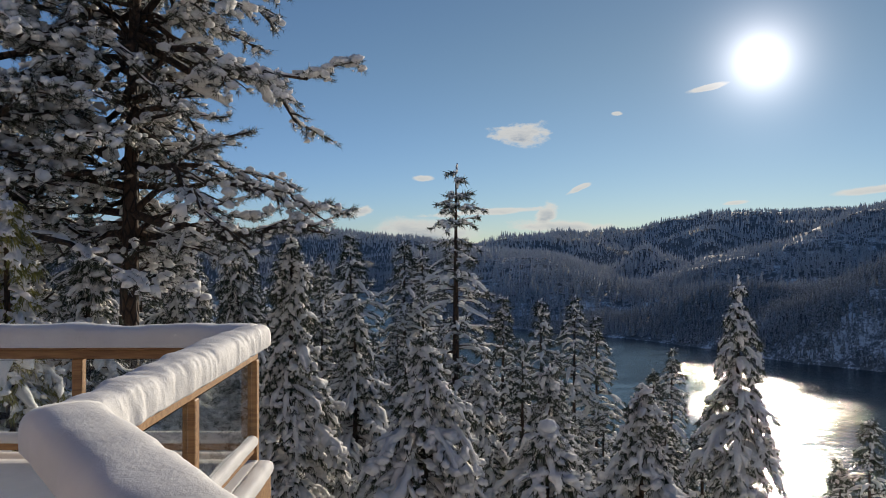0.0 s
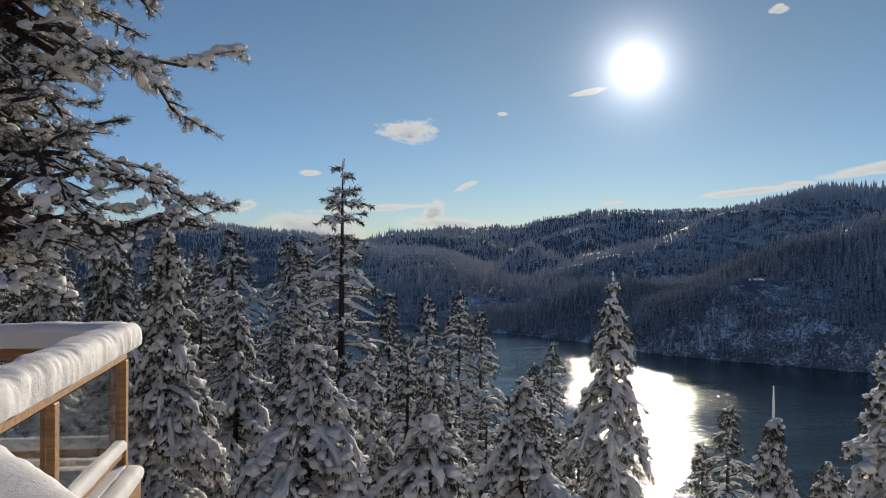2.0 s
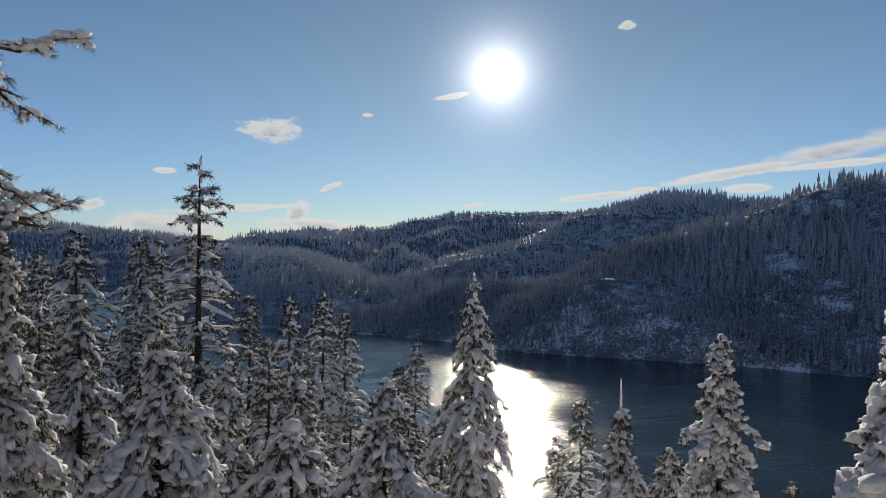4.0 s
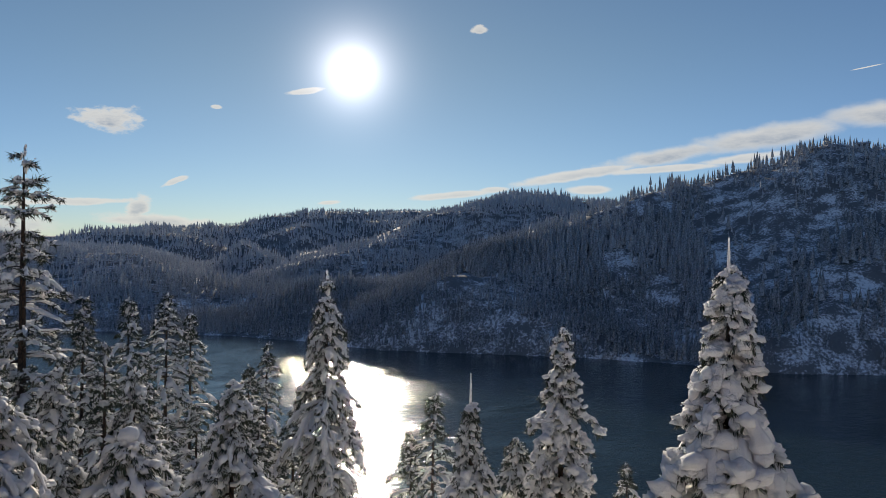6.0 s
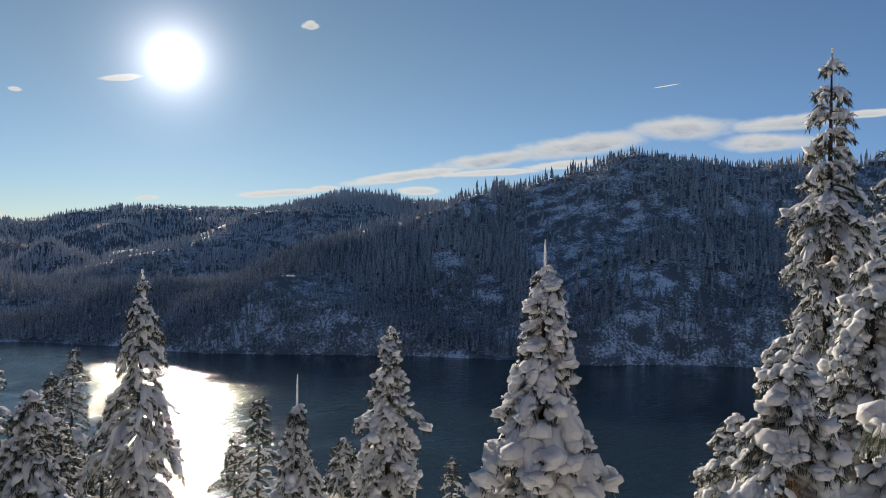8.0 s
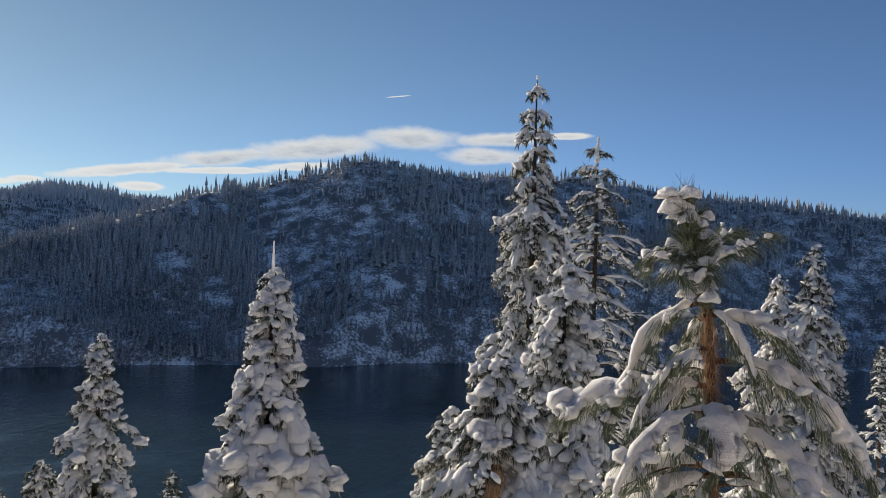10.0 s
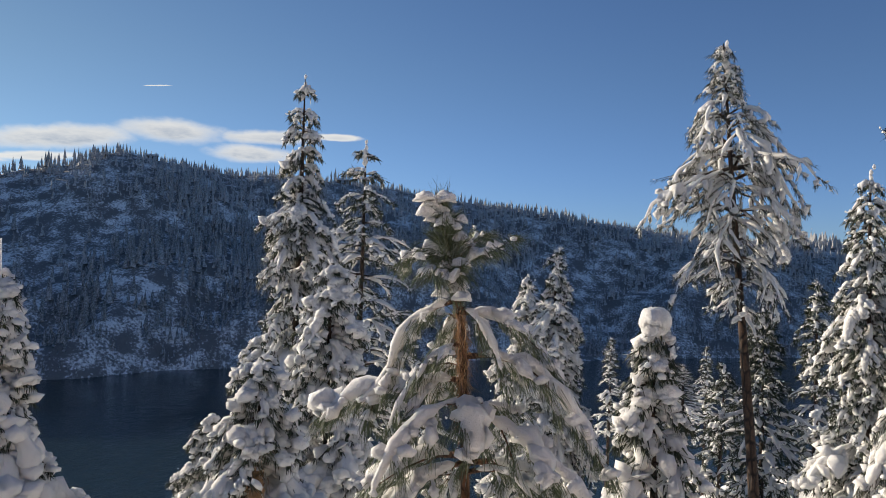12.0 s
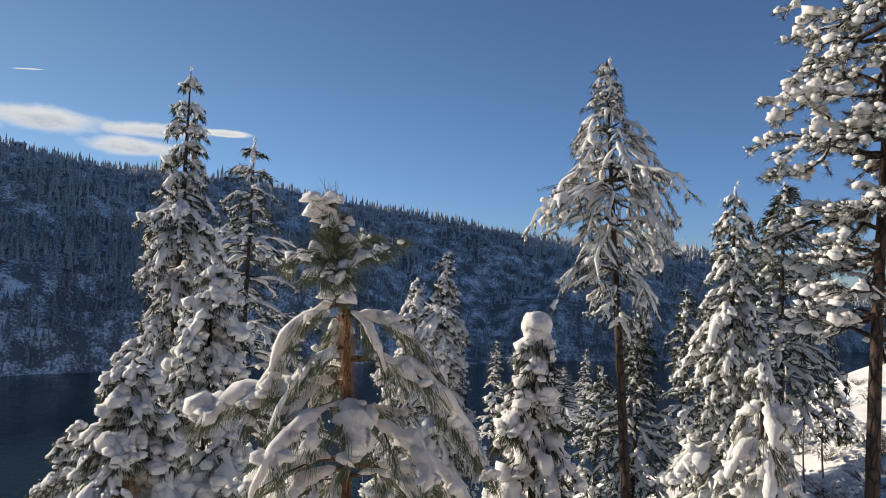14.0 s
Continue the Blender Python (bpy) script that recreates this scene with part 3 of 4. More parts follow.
def bough(rng, h, origin, phi, length, k, detail):
    """One bough: its wood, and the places, directions and sizes of its needle tufts and snow lumps."""
    out = np.array([math.cos(phi), math.sin(phi), 0.0])
    side = np.array([-out[1], out[0], 0.0])
    s = np.linspace(0, 1, 7)
    rise, droop = h["rise"] + rng.normal(0, 0.10), h["droop"] * rng.uniform(0.6, 1.35)
    swing = rng.normal(0, 0.16)
    wob = np.cumsum(rng.normal(0, h.get("crook", 0.022), (7, 3)), 0) * length
    wob[0] = 0
    path = origin + length * (s[:, None] * out + (swing * s ** 2)[:, None] * side) + UP * (length * (rise * s - droop * s ** 2.3))[:, None] + wob
    slope = np.gradient(path, s, axis=0)
    thick = (0.010 + 0.015 * length) * h.get("stout", 1.0)
    wood = [tube(path[:: 1 if detail > 1 else 2], (thick * (1 - 0.8 * s))[:: 1 if detail > 1 else 2], 4 if detail > 1 else 3)]

    def on(u, arr):
        i = np.clip((u * 6).astype(int), 0, 5)
        w = (u * 6 - i)[:, None]
        return arr[i] * (1 - w) + arr[i + 1] * w

    count = max(3, int(length / (h["gap"] * k)))
    u = np.clip(np.linspace(0.20, 1.0, count) + rng.normal(0, 0.03, count), 0.12, 1.0)
    hand = np.where(np.arange(count) % 2 == 0, 1.0, -1.0)
    at, tang = on(u, path), unit(on(u, slope))
    reach = length * h["twig"] * (1.15 - 0.85 * u) * rng.uniform(0.45, 1.25, count) + 0.08
    reach[-1] *= 0.5
    tdir = unit(tang * 0.75 + (hand * rng.uniform(0.4, 1.0, count))[:, None] * side + rng.normal(0, 0.16, (count, 3)) - UP * 0.25 * h["droop"])
    tip = at + tdir * reach[:, None] - UP * 0.25 * h["droop"] * (reach ** 1.3)[:, None]
    if detail > 1:
        for q in range(count):
            wood.append(tube([at[q], (at[q] + tip[q]) / 2 + UP * 0.05 * reach[q], tip[q]], [thick * 0.35, thick * 0.26, thick * 0.12], 3))
    per = h["tufts"] if detail > 1 else 3
    w = np.tile(np.linspace(0.40, 1.0, per), count)[:, None]
    c = np.repeat(at, per, 0) * (1 - w) + np.repeat(tip, per, 0) * w
    a = np.repeat(tip - at, per, 0)
    load = h["snow"] * k * rng.uniform(0.75, 1.3) * np.clip(0.55 + 0.45 * length, 0.5, 1.25)
    # snow: one roll along the bough, one along most of its twigs, a few crumbs
    mm, tm = (11, 5) if detail > 1 else (7, 4)
    ms = np.linspace(0.10, 1.03, mm)
    spine = (on(np.minimum(ms, 1.0), path))[None]
    spine_r = (load * h["main"] * (0.70 + 0.45 * np.sin(math.pi * np.clip(ms, 0, 1) ** 1.3)))[None]
    pick = rng.random(count) < h["p"]
    ts = np.linspace(0.12, 1.06, tm)[None, :, None]
    lift = UP * (0.18 * reach[pick])[:, None, None] * (ts * (1 - ts))
    fingers = at[pick][:, None] * (1 - ts) + tip[pick][:, None] * ts + lift
    fat = load * h["tip"] * np.minimum(np.exp(rng.normal(0, h["vary"], int(pick.sum()))), 2.2)
    finger_r = fat[:, None] * (0.75 + 0.40 * ts[0, :, 0])[None]
    some = c[rng.random(len(c)) < h["bits"]]
    bit_r = 1.15 * load * np.minimum(np.exp(rng.normal(0, 0.4, len(some))), 2.2)
    bits = np.concatenate([some + UP * (0.4 * bit_r)[:, None] + rng.normal(0, 0.03, some.shape), bit_r[:, None]], 1)
    nc = count
    crumb = c[rng.integers(0, len(c), nc)] + rng.normal(0, 0.06 * k, (nc, 3))
    return joined(wood), c, a, spine, spine_r, fingers, finger_r, crumb, bits


def dress(rng, h, stems, k, detail, sub):
    """Needles and snow of some boughs, as (vertices, triangles)."""
    cat = [np.concatenate([q[i] for q in stems]) for i in range(1, 9)]
    needles = tufts(rng, cat[0], cat[1], h["tuft"] if detail > 1 else max(6, int(h["tuft"] * 0.7)), h["needle"] * (1 if detail > 1 else 1.2), h["width"] * (1.0 if detail > 1 else 1.5), h["spread"], h["hang"])
    size = rng.uniform(0.012, 0.030, (len(cat[6]), 1)) * np.ones((1, 3)) * k
    around = 4 if detail < 2 else 7 if sub > 1 else 5
    snow = joined([rolls(rng, cat[2], cat[3], around + 1, h["wide"]), rolls(rng, cat[4], cat[5], around, h["wide"] * 0.9),
                   lumps(rng, cat[7][:, :3], rng.normal(0, 1, (len(cat[7]), 3)) * [1, 1, 0.3], cat[7][:, 3:] * [[1.25, 1.1, 0.85]], 1 if detail > 1 else 0, 0.1, 0.3, 0.8),
                   lumps(rng, cat[6], rng.normal(0, 1, (len(cat[6]), 3)), size, 0, 0.2)])
    return needles, snow


def conifer(habit, az, dist, top, radius, depth, seed, label, needles=None, lean=(0.0, 0.0), cap=0.0, bark=None, near=False, bare=0.0, group="trees on the bank", spike=0.0, heavy=1.0, girth=None, fine=False, open_top=False, dry=False, shape=None):
    """A snow-laden conifer on the bank: top is the height of its tip, depth the length of its crown below the tip."""
    rng = np.random.default_rng(seed)
    h = dict(HABIT[habit])
    h["snow"] *= heavy
    h["shape"] = shape or h["shape"]
    x, y, _ = polar(az, dist, 0)
    foot = float(land_height(x, y)) - 0.3
    height = max(top - foot, 1.0)
    x, y = x - lean[0] * height, y - lean[1] * height
    root = tagged(empty("tree", (x, y, foot)), label, "tree", group)
    bark = bark or BARK
    leaf = needles or (NEEDLE_FIR if habit in ("fir", "spruce", "slim") else NEEDLE_PINE)
    girth = girth or (0.03 + 0.009 * height if habit in ("fir", "spruce", "slim", "laden") else 0.03 + 0.012 * height)
    bend = rng.normal(0, 0.05, 2)

    def axis(z):
        t = z / height
        return np.stack([lean[0] * z + bend[0] * np.sin(t * 5), lean[1] * z + bend[1] * np.sin(t * 4 + 1), z], -1)

    zz = np.linspace(0, height, 14)
    tv, tf = tube(axis(zz), girth * np.maximum(1 - zz / height, 0.0) ** 0.8 + 0.010, 9)
    mesh_object("trunk", tv, tf, bark, root)
    detail = 2 if dist < 18.5 else 1
    k = max(1.0, min(1.75, dist / 18))
    sub = 2 if dist < 12 or fine else 1 if dist < 27 else 0
    stems, z, turn = [], height - (0.30 * k if open_top else 0.10), rng.uniform(0, 6.28)
    while z > max(height - depth, 0.5):
        t = (height - z) / depth
        reach = 1.2 * radius * (t ** h["shape"]) + 0.05 * k
        if habit == "droop":
            reach = radius * float(np.interp(t, (0, 0.05, 0.18, 0.27, 0.45, 0.75, 0.9, 1), (0.12, 0.26, 0.30, 0.62, 1.05, 1.0, 0.65, 0.35)))
        if habit == "pine":
            reach = radius * (0.5 + 0.55 * min(1.0, t / 0.42) - 0.2 * max(0.0, t - 0.75) / 0.25)
        reach *= 1 + (0.1 if habit in ("pine", "droop") else 0.22) * math.sin(z * 2.1 + seed)
        nb = h["boughs"] if t > 0.08 else 3
        for b_ in range(nb):
            phi = turn + b_ * 2 * math.pi / nb + rng.normal(0, 0.35)
            if t < bare and rng.random() < 0.45:
                continue
            # the big pines stand open on the side of the clearing
            if habit == "pine" and math.cos(phi) * x + math.sin(phi) * y < -0.6 * dist and rng.random() < 0.6:
                continue
            hb = dict(h)
            hb["rise"] = h["rise"] + 0.3 * max(0.0, 0.35 - t)
            stems.append(bough(rng, hb, axis(np.array(z + rng.normal(0, 0.07 * k))), phi, reach * rng.uniform(0.6, 1.05), k, detail))
        turn += 2.4
        if open_top and t < 0.32:
            z -= 0.30 * (1 - t / 0.32) * depth / 8
        z -= h["step"] * k * (0.75 + 0.6 * min(1.0, t * 1.6)) * rng.uniform(0.75, 1.25)
    cap_c = np.array([axis(np.array(height + 0.02 - 0.11 * k * q)) for q in range(5)]) + rng.normal(0, 0.025 * k, (5, 3))
    extra = [lumps(rng, cap_c, np.tile([0.05, 0.02, 1.0], (5, 1)), np.array([[0.08, 0.05, 0.05]] * 5) * k * np.linspace(0.7, 1.25, 5)[:, None], 2, 0.0)]
    if cap > 0:
        ball = axis(np.array([height + cap * 0.3, height - cap * 0.1, height - cap * 1.35]))
        ball[2] += [0.05, -0.04, 0]
        extra.append(lumps(rng, ball, np.tile([1.0, 0.2, 0.1], (3, 1)), np.array([[cap, cap, cap * 0.9], [cap * 0.9, cap * 0.85, cap], [cap * 0.8, cap * 0.7, cap * 0.7]]), 3, 0.0, 0.12, 0.95))
    if spike > 0:
        sv, sf = tube([axis(np.array(height - 0.1)), axis(np.array(height + spike * 0.5)), axis(np.array(height + spike))], [0.03, 0.024, 0.012], 6)
        mesh_object("leader", sv, sf, SNOW, root)
    if dry:
        spot = axis(np.array(height - 1.55)) + np.array([-x / dist, -y / dist, 0]) * 0.5 + rng.normal(0, 0.05, (40, 3)) * [1, 1, 3]
        mesh_object("dry_bough", *tufts(rng, spot, np.tile([0.1, 0.1, -1.0], (40, 1)), 26, 0.24, 0.007, 0.45, 0.5), NEEDLE_DRY, root, smooth=False)
    if near:
        for q in stems:
            nd, sn = dress(rng, h, [q], k, detail, sub)
            v, f = joined([q[0], nd])
            ob = mesh_object("bough", v, f, [bark, leaf], root, np.concatenate([np.zeros(len(q[0][1])), np.ones(len(nd[1]))]))
            tagged(mesh_object("snow_load", *sn, SNOW, ob), kind="stuff")
    else:
        tagged(mesh_object("limbwork", *joined([q[0] for q in stems]), bark, root), kind="stuff")
        nd, sn = dress(rng, h, stems, k, detail, sub)
        tagged(mesh_object("crown", *nd, leaf, root, smooth=False), kind="stuff")
        extra.append(sn)
    tagged(mesh_object("snow", *joined(extra), SNOW, root), kind="stuff")
    return root


def young_pine(az, dist, top, seed):
    """The young pine beside the deck: an upright brush of needles over boughs pressed down by pillows of snow."""
    rng = np.random.default_rng(seed)
    x, y, _ = polar(az, dist, 0)
    foot = float(land_height(x, y)) - 0.3
    height = top - foot
    root = tagged(empty("tree", (x, y, foot)), "young pine with reddish stem and snow pillows on its boughs", "tree", "trees on the bank")
    aim = radians(-az)
    right, left = np.array([math.cos(aim), math.sin(aim), 0]), -np.array([math.cos(aim), math.sin(aim), 0])
    h = HABIT["laden"]

    def axis(z):
        d = np.maximum(0.0, z - (height - 0.95))
        low = np.maximum(0.0, height - 0.95 - z)
        return np.stack([left[0] * (0.22 * d) + right[0] * 0.05 * low, left[1] * (0.22 * d) + right[1] * 0.05 * low, z], -1)

    zz = np.linspace(0, height - 0.05, 26)
    mesh_object("trunk", *tube(axis(zz), 0.012 + 0.052 * (1 - zz / height) ** 0.55, 10), BARK_RED, root)
    # the upright brush of green needles
    q = np.repeat(np.linspace(height - 0.78, height - 0.02, 42), 1)
    c = axis(q)
    v, f = tufts(rng, c, np.tile([0.0, 0.0, 1.0], (len(c), 1)), 45, 0.19, 0.006, 1.2, -0.45)
    mesh_object("needle_brush", v, f, NEEDLE_YOUNG, root, smooth=False)
    # side tufts of the brush, each a fan of needles with snow caught in it
    turn = np.arange(15) * 2.4
    up_z = height - np.linspace(0.05, 0.72, 15)
    flare = np.stack([np.cos(turn), np.sin(turn), np.full(15, 0.9)], -1)
    tip = axis(up_z) + flare * np.linspace(0.04, 0.13, 15)[:, None]
    v, f = tufts(rng, tip, flare, 120, 0.14, 0.006, 0.85, 0.0)
    mesh_object("needle_fan", v, f, NEEDLE_YOUNG, root, smooth=False)
    # dry needles hanging on the stem below it
    q = np.linspace(height - 1.75, height - 0.85, 46)
    v, f = tufts(rng, axis(q), np.tile([0.0, 0.0, -1.0], (len(q), 1)), 26, 0.17, 0.005, 0.8, 0.4)
    mesh_object("dry_needles", v, f, NEEDLE_DRY, root, smooth=False)
    n = 26
    cc = axis(height - rng.uniform(0.0, 0.75, n)) + rng.normal(0, 0.11, (n, 3))
    cc[0] = axis(np.array(height - 0.02)) + left * 0.06
    size = rng.uniform(0.035, 0.085, (n, 1)) * np.array([[1.2, 1.0, 0.8]])
    size[0] = (0.15, 0.11, 0.10)
    tagged(mesh_object("snow", *lumps(rng, cc, rng.normal(0, 1, (n, 3)) * [1, 1, 0.3], size, 3, 0.5, 0.3), SNOW, root), kind="stuff")
    # boughs: depth below the tip, bearing (0 right, 90 away, 180 left, 270 near), length, rise, droop, load
    spec = [(0.42, 172, 0.40, 0.25, 0.45, 1.3), (0.50, 8, 0.42, 0.75, 0.15, 0.8), (0.46, 60, 0.40, 0.9, 0.2, 0.6), (0.55, 250, 0.26, 0.5, 0.5, 0.6),
            (0.74, 186, 0.70, -0.15, 1.00, 1.35), (0.80, -20, 0.40, -0.30, 1.35, 1.3), (0.84, 24, 0.98, 0.05, 0.85, 1.25), (0.90, 95, 0.80, 0.1, 0.8, 1.1),
            (1.12, 200, 0.62, -0.10, 1.00, 0.9), (1.20, 6, 1.10, 0.05, 0.75, 1.3), (1.30, 120, 0.9, 0.1, 0.8, 1.0),
            (1.40, 176, 1.10, 0.02, 0.60, 1.55), (1.55, 222, 0.85, 0.05, 0.95, 1.25), (1.60, -14, 1.15, 0.05, 0.7, 1.2), (1.66, 70, 1.0, 0.1, 0.7, 1.0), (1.58, 291, 0.42, -0.10, 1.0, 2.1),
            (2.00, 168, 1.30, 0.1, 0.7, 1.5), (2.06, 28, 1.25, 0.1, 0.7, 1.2), (2.05, 232, 0.95, 0.1, 0.9, 1.3), (2.14, 335, 0.9, 0.1, 0.9, 1.0), (2.2, 110, 1.1, 0.1, 0.7, 1.1),
            (2.5, 200, 1.35, 0.1, 0.7, 1.4), (2.55, -10, 1.35, 0.1, 0.7, 1.4), (2.6, 270, 0.7, 0.0, 0.9, 1.2), (2.7, 60, 1.3, 0.1, 0.7, 1.2), (2.8, 140, 1.3, 0.1, 0.7, 1.2)]
    for down, bear, length, rise, droop, load in spec:
        hb = dict(h, rise=rise, droop=droop, snow=h["snow"] * load * 0.60, tuft=34, twig=0.32, gap=0.09, p=0.75, bits=0.4, wide=1.1)
        q = bough(rng, hb, axis(np.array(height - down)), aim + radians(bear), length, 1.0, 2)
        nd, sn = dress(rng, hb, [q], 1.0, 2, 2)
        vv, ff = joined([q[0], nd])
        ob = mesh_object("bough", vv, ff, [BARK_RED, NEEDLE_YOUNG], root, np.concatenate([np.zeros(len(q[0][1])), np.ones(len(nd[1]))]))
        tagged(mesh_object("snow_load", *sn, SNOW, ob), kind="stuff")
    return root

# ---------------------------------------------------------------- the trees on the bank, from left to right
conifer("pine", -33.3, 13.0, 6.37, 2.80, 4.51, 101, "large ponderosa pine with snow-clumped boughs")
conifer("fir", -30.3, 11.0, 2.49, 1.07, 3.43, 102, "snowy fir with needles coloured sunlit yellow-green beside the deck", needles=NEEDLE_LIT)
conifer("fir", -29.1, 15.0, 1.39, 1.34, 3.33, 155, "small fir heavily laden with drooping snow")
conifer("spruce", -28.6, 26.0, 5.82, 1.15, 3.78, 103, "slender snow-dusted conifer on the bank")
conifer("fir", -26.0, 12.5, 1.69, 1.21, 3.11, 152, "small fir heavily laden with drooping snow")
conifer("spruce", -26.0, 20.0, 2.52, 1.94, 4.43, 104, "slender snow-dusted conifer on the bank")
conifer("pine", -23.0, 14.0, 8.53, 2.85, 7.63, 100, "large ponderosa pine with snow-clumped boughs", girth=0.27, fine=True, near=True, heavy=0.9)
conifer("fir", -19.3, 16.0, 1.58, 1.42, 4.30, 153, "small fir heavily laden with drooping snow")
conifer("fir", -15.4, 19.0, 2.26, 1.46, 5.92, 154, "small fir heavily laden with drooping snow")
conifer("fir", -11.9, 15.0, 1.92, 1.27, 5.98, 112, "small fir heavily laden with drooping snow", heavy=1.2, near=True)
conifer("spruce", -9.3, 42.0, 1.33, 1.67, 7.91, 109, "slender snow-dusted conifer on the bank")
conifer("spruce", -7.1, 34.0, 2.28, 2.70, 8.88, 106, "slender snow-dusted conifer on the bank")
conifer("fir", -6.8, 20.0, 0.35, 1.55, 5.68, 110, "small fir heavily laden with drooping snow", heavy=1.2)
conifer("spruce", -3.0, 38.0, 2.15, 2.52, 9.20, 107, "slender snow-dusted conifer on the bank")
conifer("fir", -1.4, 14.0, 0.10, 1.47, 3.36, 111, "small fir heavily laden with drooping snow", heavy=1.2, near=True)
conifer("spruce", -1.4, 39.0, 1.80, 2.24, 9.09, 108, "slender snow-dusted conifer on the bank")
conifer("pole", 1.0, 30.0, 5.07, 1.80, 9.83, 105, "tall sparse pine with a ladder-like snowy top", open_top=True)
conifer("fir", 3.3, 18.0, -1.07, 1.09, 3.59, 113, "small fir heavily laden with drooping snow", heavy=1.2)
conifer("spruce", 4.6, 35.0, -0.71, 1.48, 7.25, 114, "slender snow-dusted conifer on the bank")
conifer("spruce", 7.7, 38.0, -0.96, 2.08, 9.21, 115, "slender snow-dusted conifer on the bank")
conifer("fir", 7.8, 11.0, -0.98, 0.84, 1.61, 119, "low fir topped with a rounded knob of snow", near=True, cap=0.131, heavy=1.2)
conifer("fir", 8.1, 17.0, -1.03, 1.44, 3.24, 118, "small fir heavily laden with drooping snow", heavy=1.2)
conifer("spruce", 10.1, 40.0, -0.86, 2.56, 9.85, 116, "slender snow-dusted conifer on the bank")
conifer("spruce", 11.8, 42.0, -2.18, 2.45, 9.08, 117, "slender snow-dusted conifer on the bank")
conifer("fir", 15.0, 13.5, -0.77, 1.19, 2.46, 120, "small fir heavily laden with drooping snow", heavy=1.2, near=True)
conifer("spruce", 15.9, 46.0, -5.70, 1.22, 4.83, 122, "slender snow-dusted conifer on the bank")
conifer("spruce", 17.3, 45.0, -4.30, 1.45, 5.88, 121, "slender snow-dusted conifer on the bank")
conifer("fir", 21.8, 22.0, 0.82, 1.5, 7.14, 123, "snow-clumped fir with dark gaps standing above the lake", open_top=True, heavy=1.15)
conifer("spruce", 28.4, 36.0, -7.52, 0.97, 3.09, 126, "slender snow-dusted conifer on the bank")
conifer("spruce", 30.1, 34.0, -5.16, 1.26, 4.65, 125, "slender snow-dusted conifer on the bank")
conifer("fir", 33.2, 17.0, -1.92, 0.78, 2.66, 124, "small fir with a long snow-crusted leader", spike=0.7, heavy=1.4)
conifer("fir", 37.0, 20.0, -3.50, 0.69, 1.70, 128, "small fir heavily laden with drooping snow", shape=0.6)
conifer("fir", 40.2, 18.0, -0.34, 0.85, 4.25, 127, "rounded snow-clumped fir at the edge of the bank", heavy=1.6, shape=0.6)
conifer("spruce", 44.9, 40.1, -9.80, 1.08, 3.27, 131, "slender snow-dusted conifer on the bank")
conifer("fir", 52.1, 13.1, 1.37, 0.98, 4.59, 130, "snow-pillowed fir with a thin bare spike at its tip", near=True, spike=0.52, heavy=2.1, shape=0.6)
conifer("fir", 64.5, 17.1, -2.85, 0.62, 1.61, 137, "small fir heavily laden with drooping snow", shape=0.6, heavy=1.2)
conifer("fir", 66.6, 14.1, -1.20, 0.90, 2.13, 136, "small fir heavily laden with drooping snow", heavy=1.6, shape=0.6)
conifer("fir", 69.7, 10.6, 0.25, 1.21, 2.42, 135, "fir with broad snow-covered lower arms", heavy=1.6, near=True, dry=True, shape=0.6)
conifer("fir", 71.7, 19.1, 6.33, 1.42, 10.81, 132, "tall snow-laden fir with an open ladder-like top", open_top=True, shape=0.6, heavy=1.3)
conifer("fir", 74.6, 13.1, 1.67, 0.95, 4.41, 134, "small fir heavily laden with drooping snow", heavy=1.8, near=True, shape=0.6)
conifer("spruce", 76.3, 27.1, 6.09, 2.99, 10.94, 133, "tall thin conifer with an open top and snow tufts", open_top=True)
young_pine(85.6, 6.2, 2.15, 5)
conifer("fir", 89.0, 27.2, 1.46, 1.45, 7.93, 140, "small fir heavily laden with drooping snow", shape=0.6, heavy=1.2)
conifer("fir", 91.5, 24.2, 2.19, 1.5, 8.06, 139, "small fir heavily laden with drooping snow", shape=0.6, heavy=1.2)
conifer("spruce", 98.2, 22.2, 0.59, 0.77, 4.83, 141, "slender snow-dusted conifer on the bank")
conifer("fir", 100.1, 8.2, 1.13, 0.46, 2.06, 142, "slim fir topped with a round ball of snow", near=True, cap=0.164, heavy=1.5, shape=0.6)
conifer("droop", 103.3, 15.2, 6.14, 1.45, 5.02, 144, "tall pine with drooping snow-laden crown and bare trunk", lean=(0.013, 0.075), girth=0.12, near=True, heavy=1.25)
conifer("spruce", 103.4, 30.2, -1.81, 1.38, 4.98, 143, "slender snow-dusted conifer on the bank")
conifer("spruce", 106.1, 24.2, 0.66, 1.55, 5.96, 145, "slender snow-dusted conifer on the bank")
conifer("spruce", 109.4, 30.3, 1.50, 1.25, 7.01, 146, "slender snow-dusted conifer on the bank")
conifer("fir", 112.5, 20.3, 4.32, 1.25, 7.83, 147, "small fir heavily laden with drooping snow", open_top=True, shape=0.6, heavy=1.2)
conifer("laden", 114.9, 9.3, 0.82, 0.73, 1.74, 150, "low drooping pine with snow on its hanging boughs", near=True)
conifer("spruce", 115.8, 22.3, 4.58, 1.93, 6.00, 148, "slender snow-dusted conifer on the bank")
conifer("fir", 119.3, 28.3, -1.38, 0.78, 1.44, 151, "small fir heavily laden with drooping snow", shape=0.6, heavy=1.2)
conifer("pine", 121.8, 13.8, 8.44, 1.82, 7.77, 149, "large ponderosa pine with snow-clumped boughs", girth=0.12, heavy=1.0)

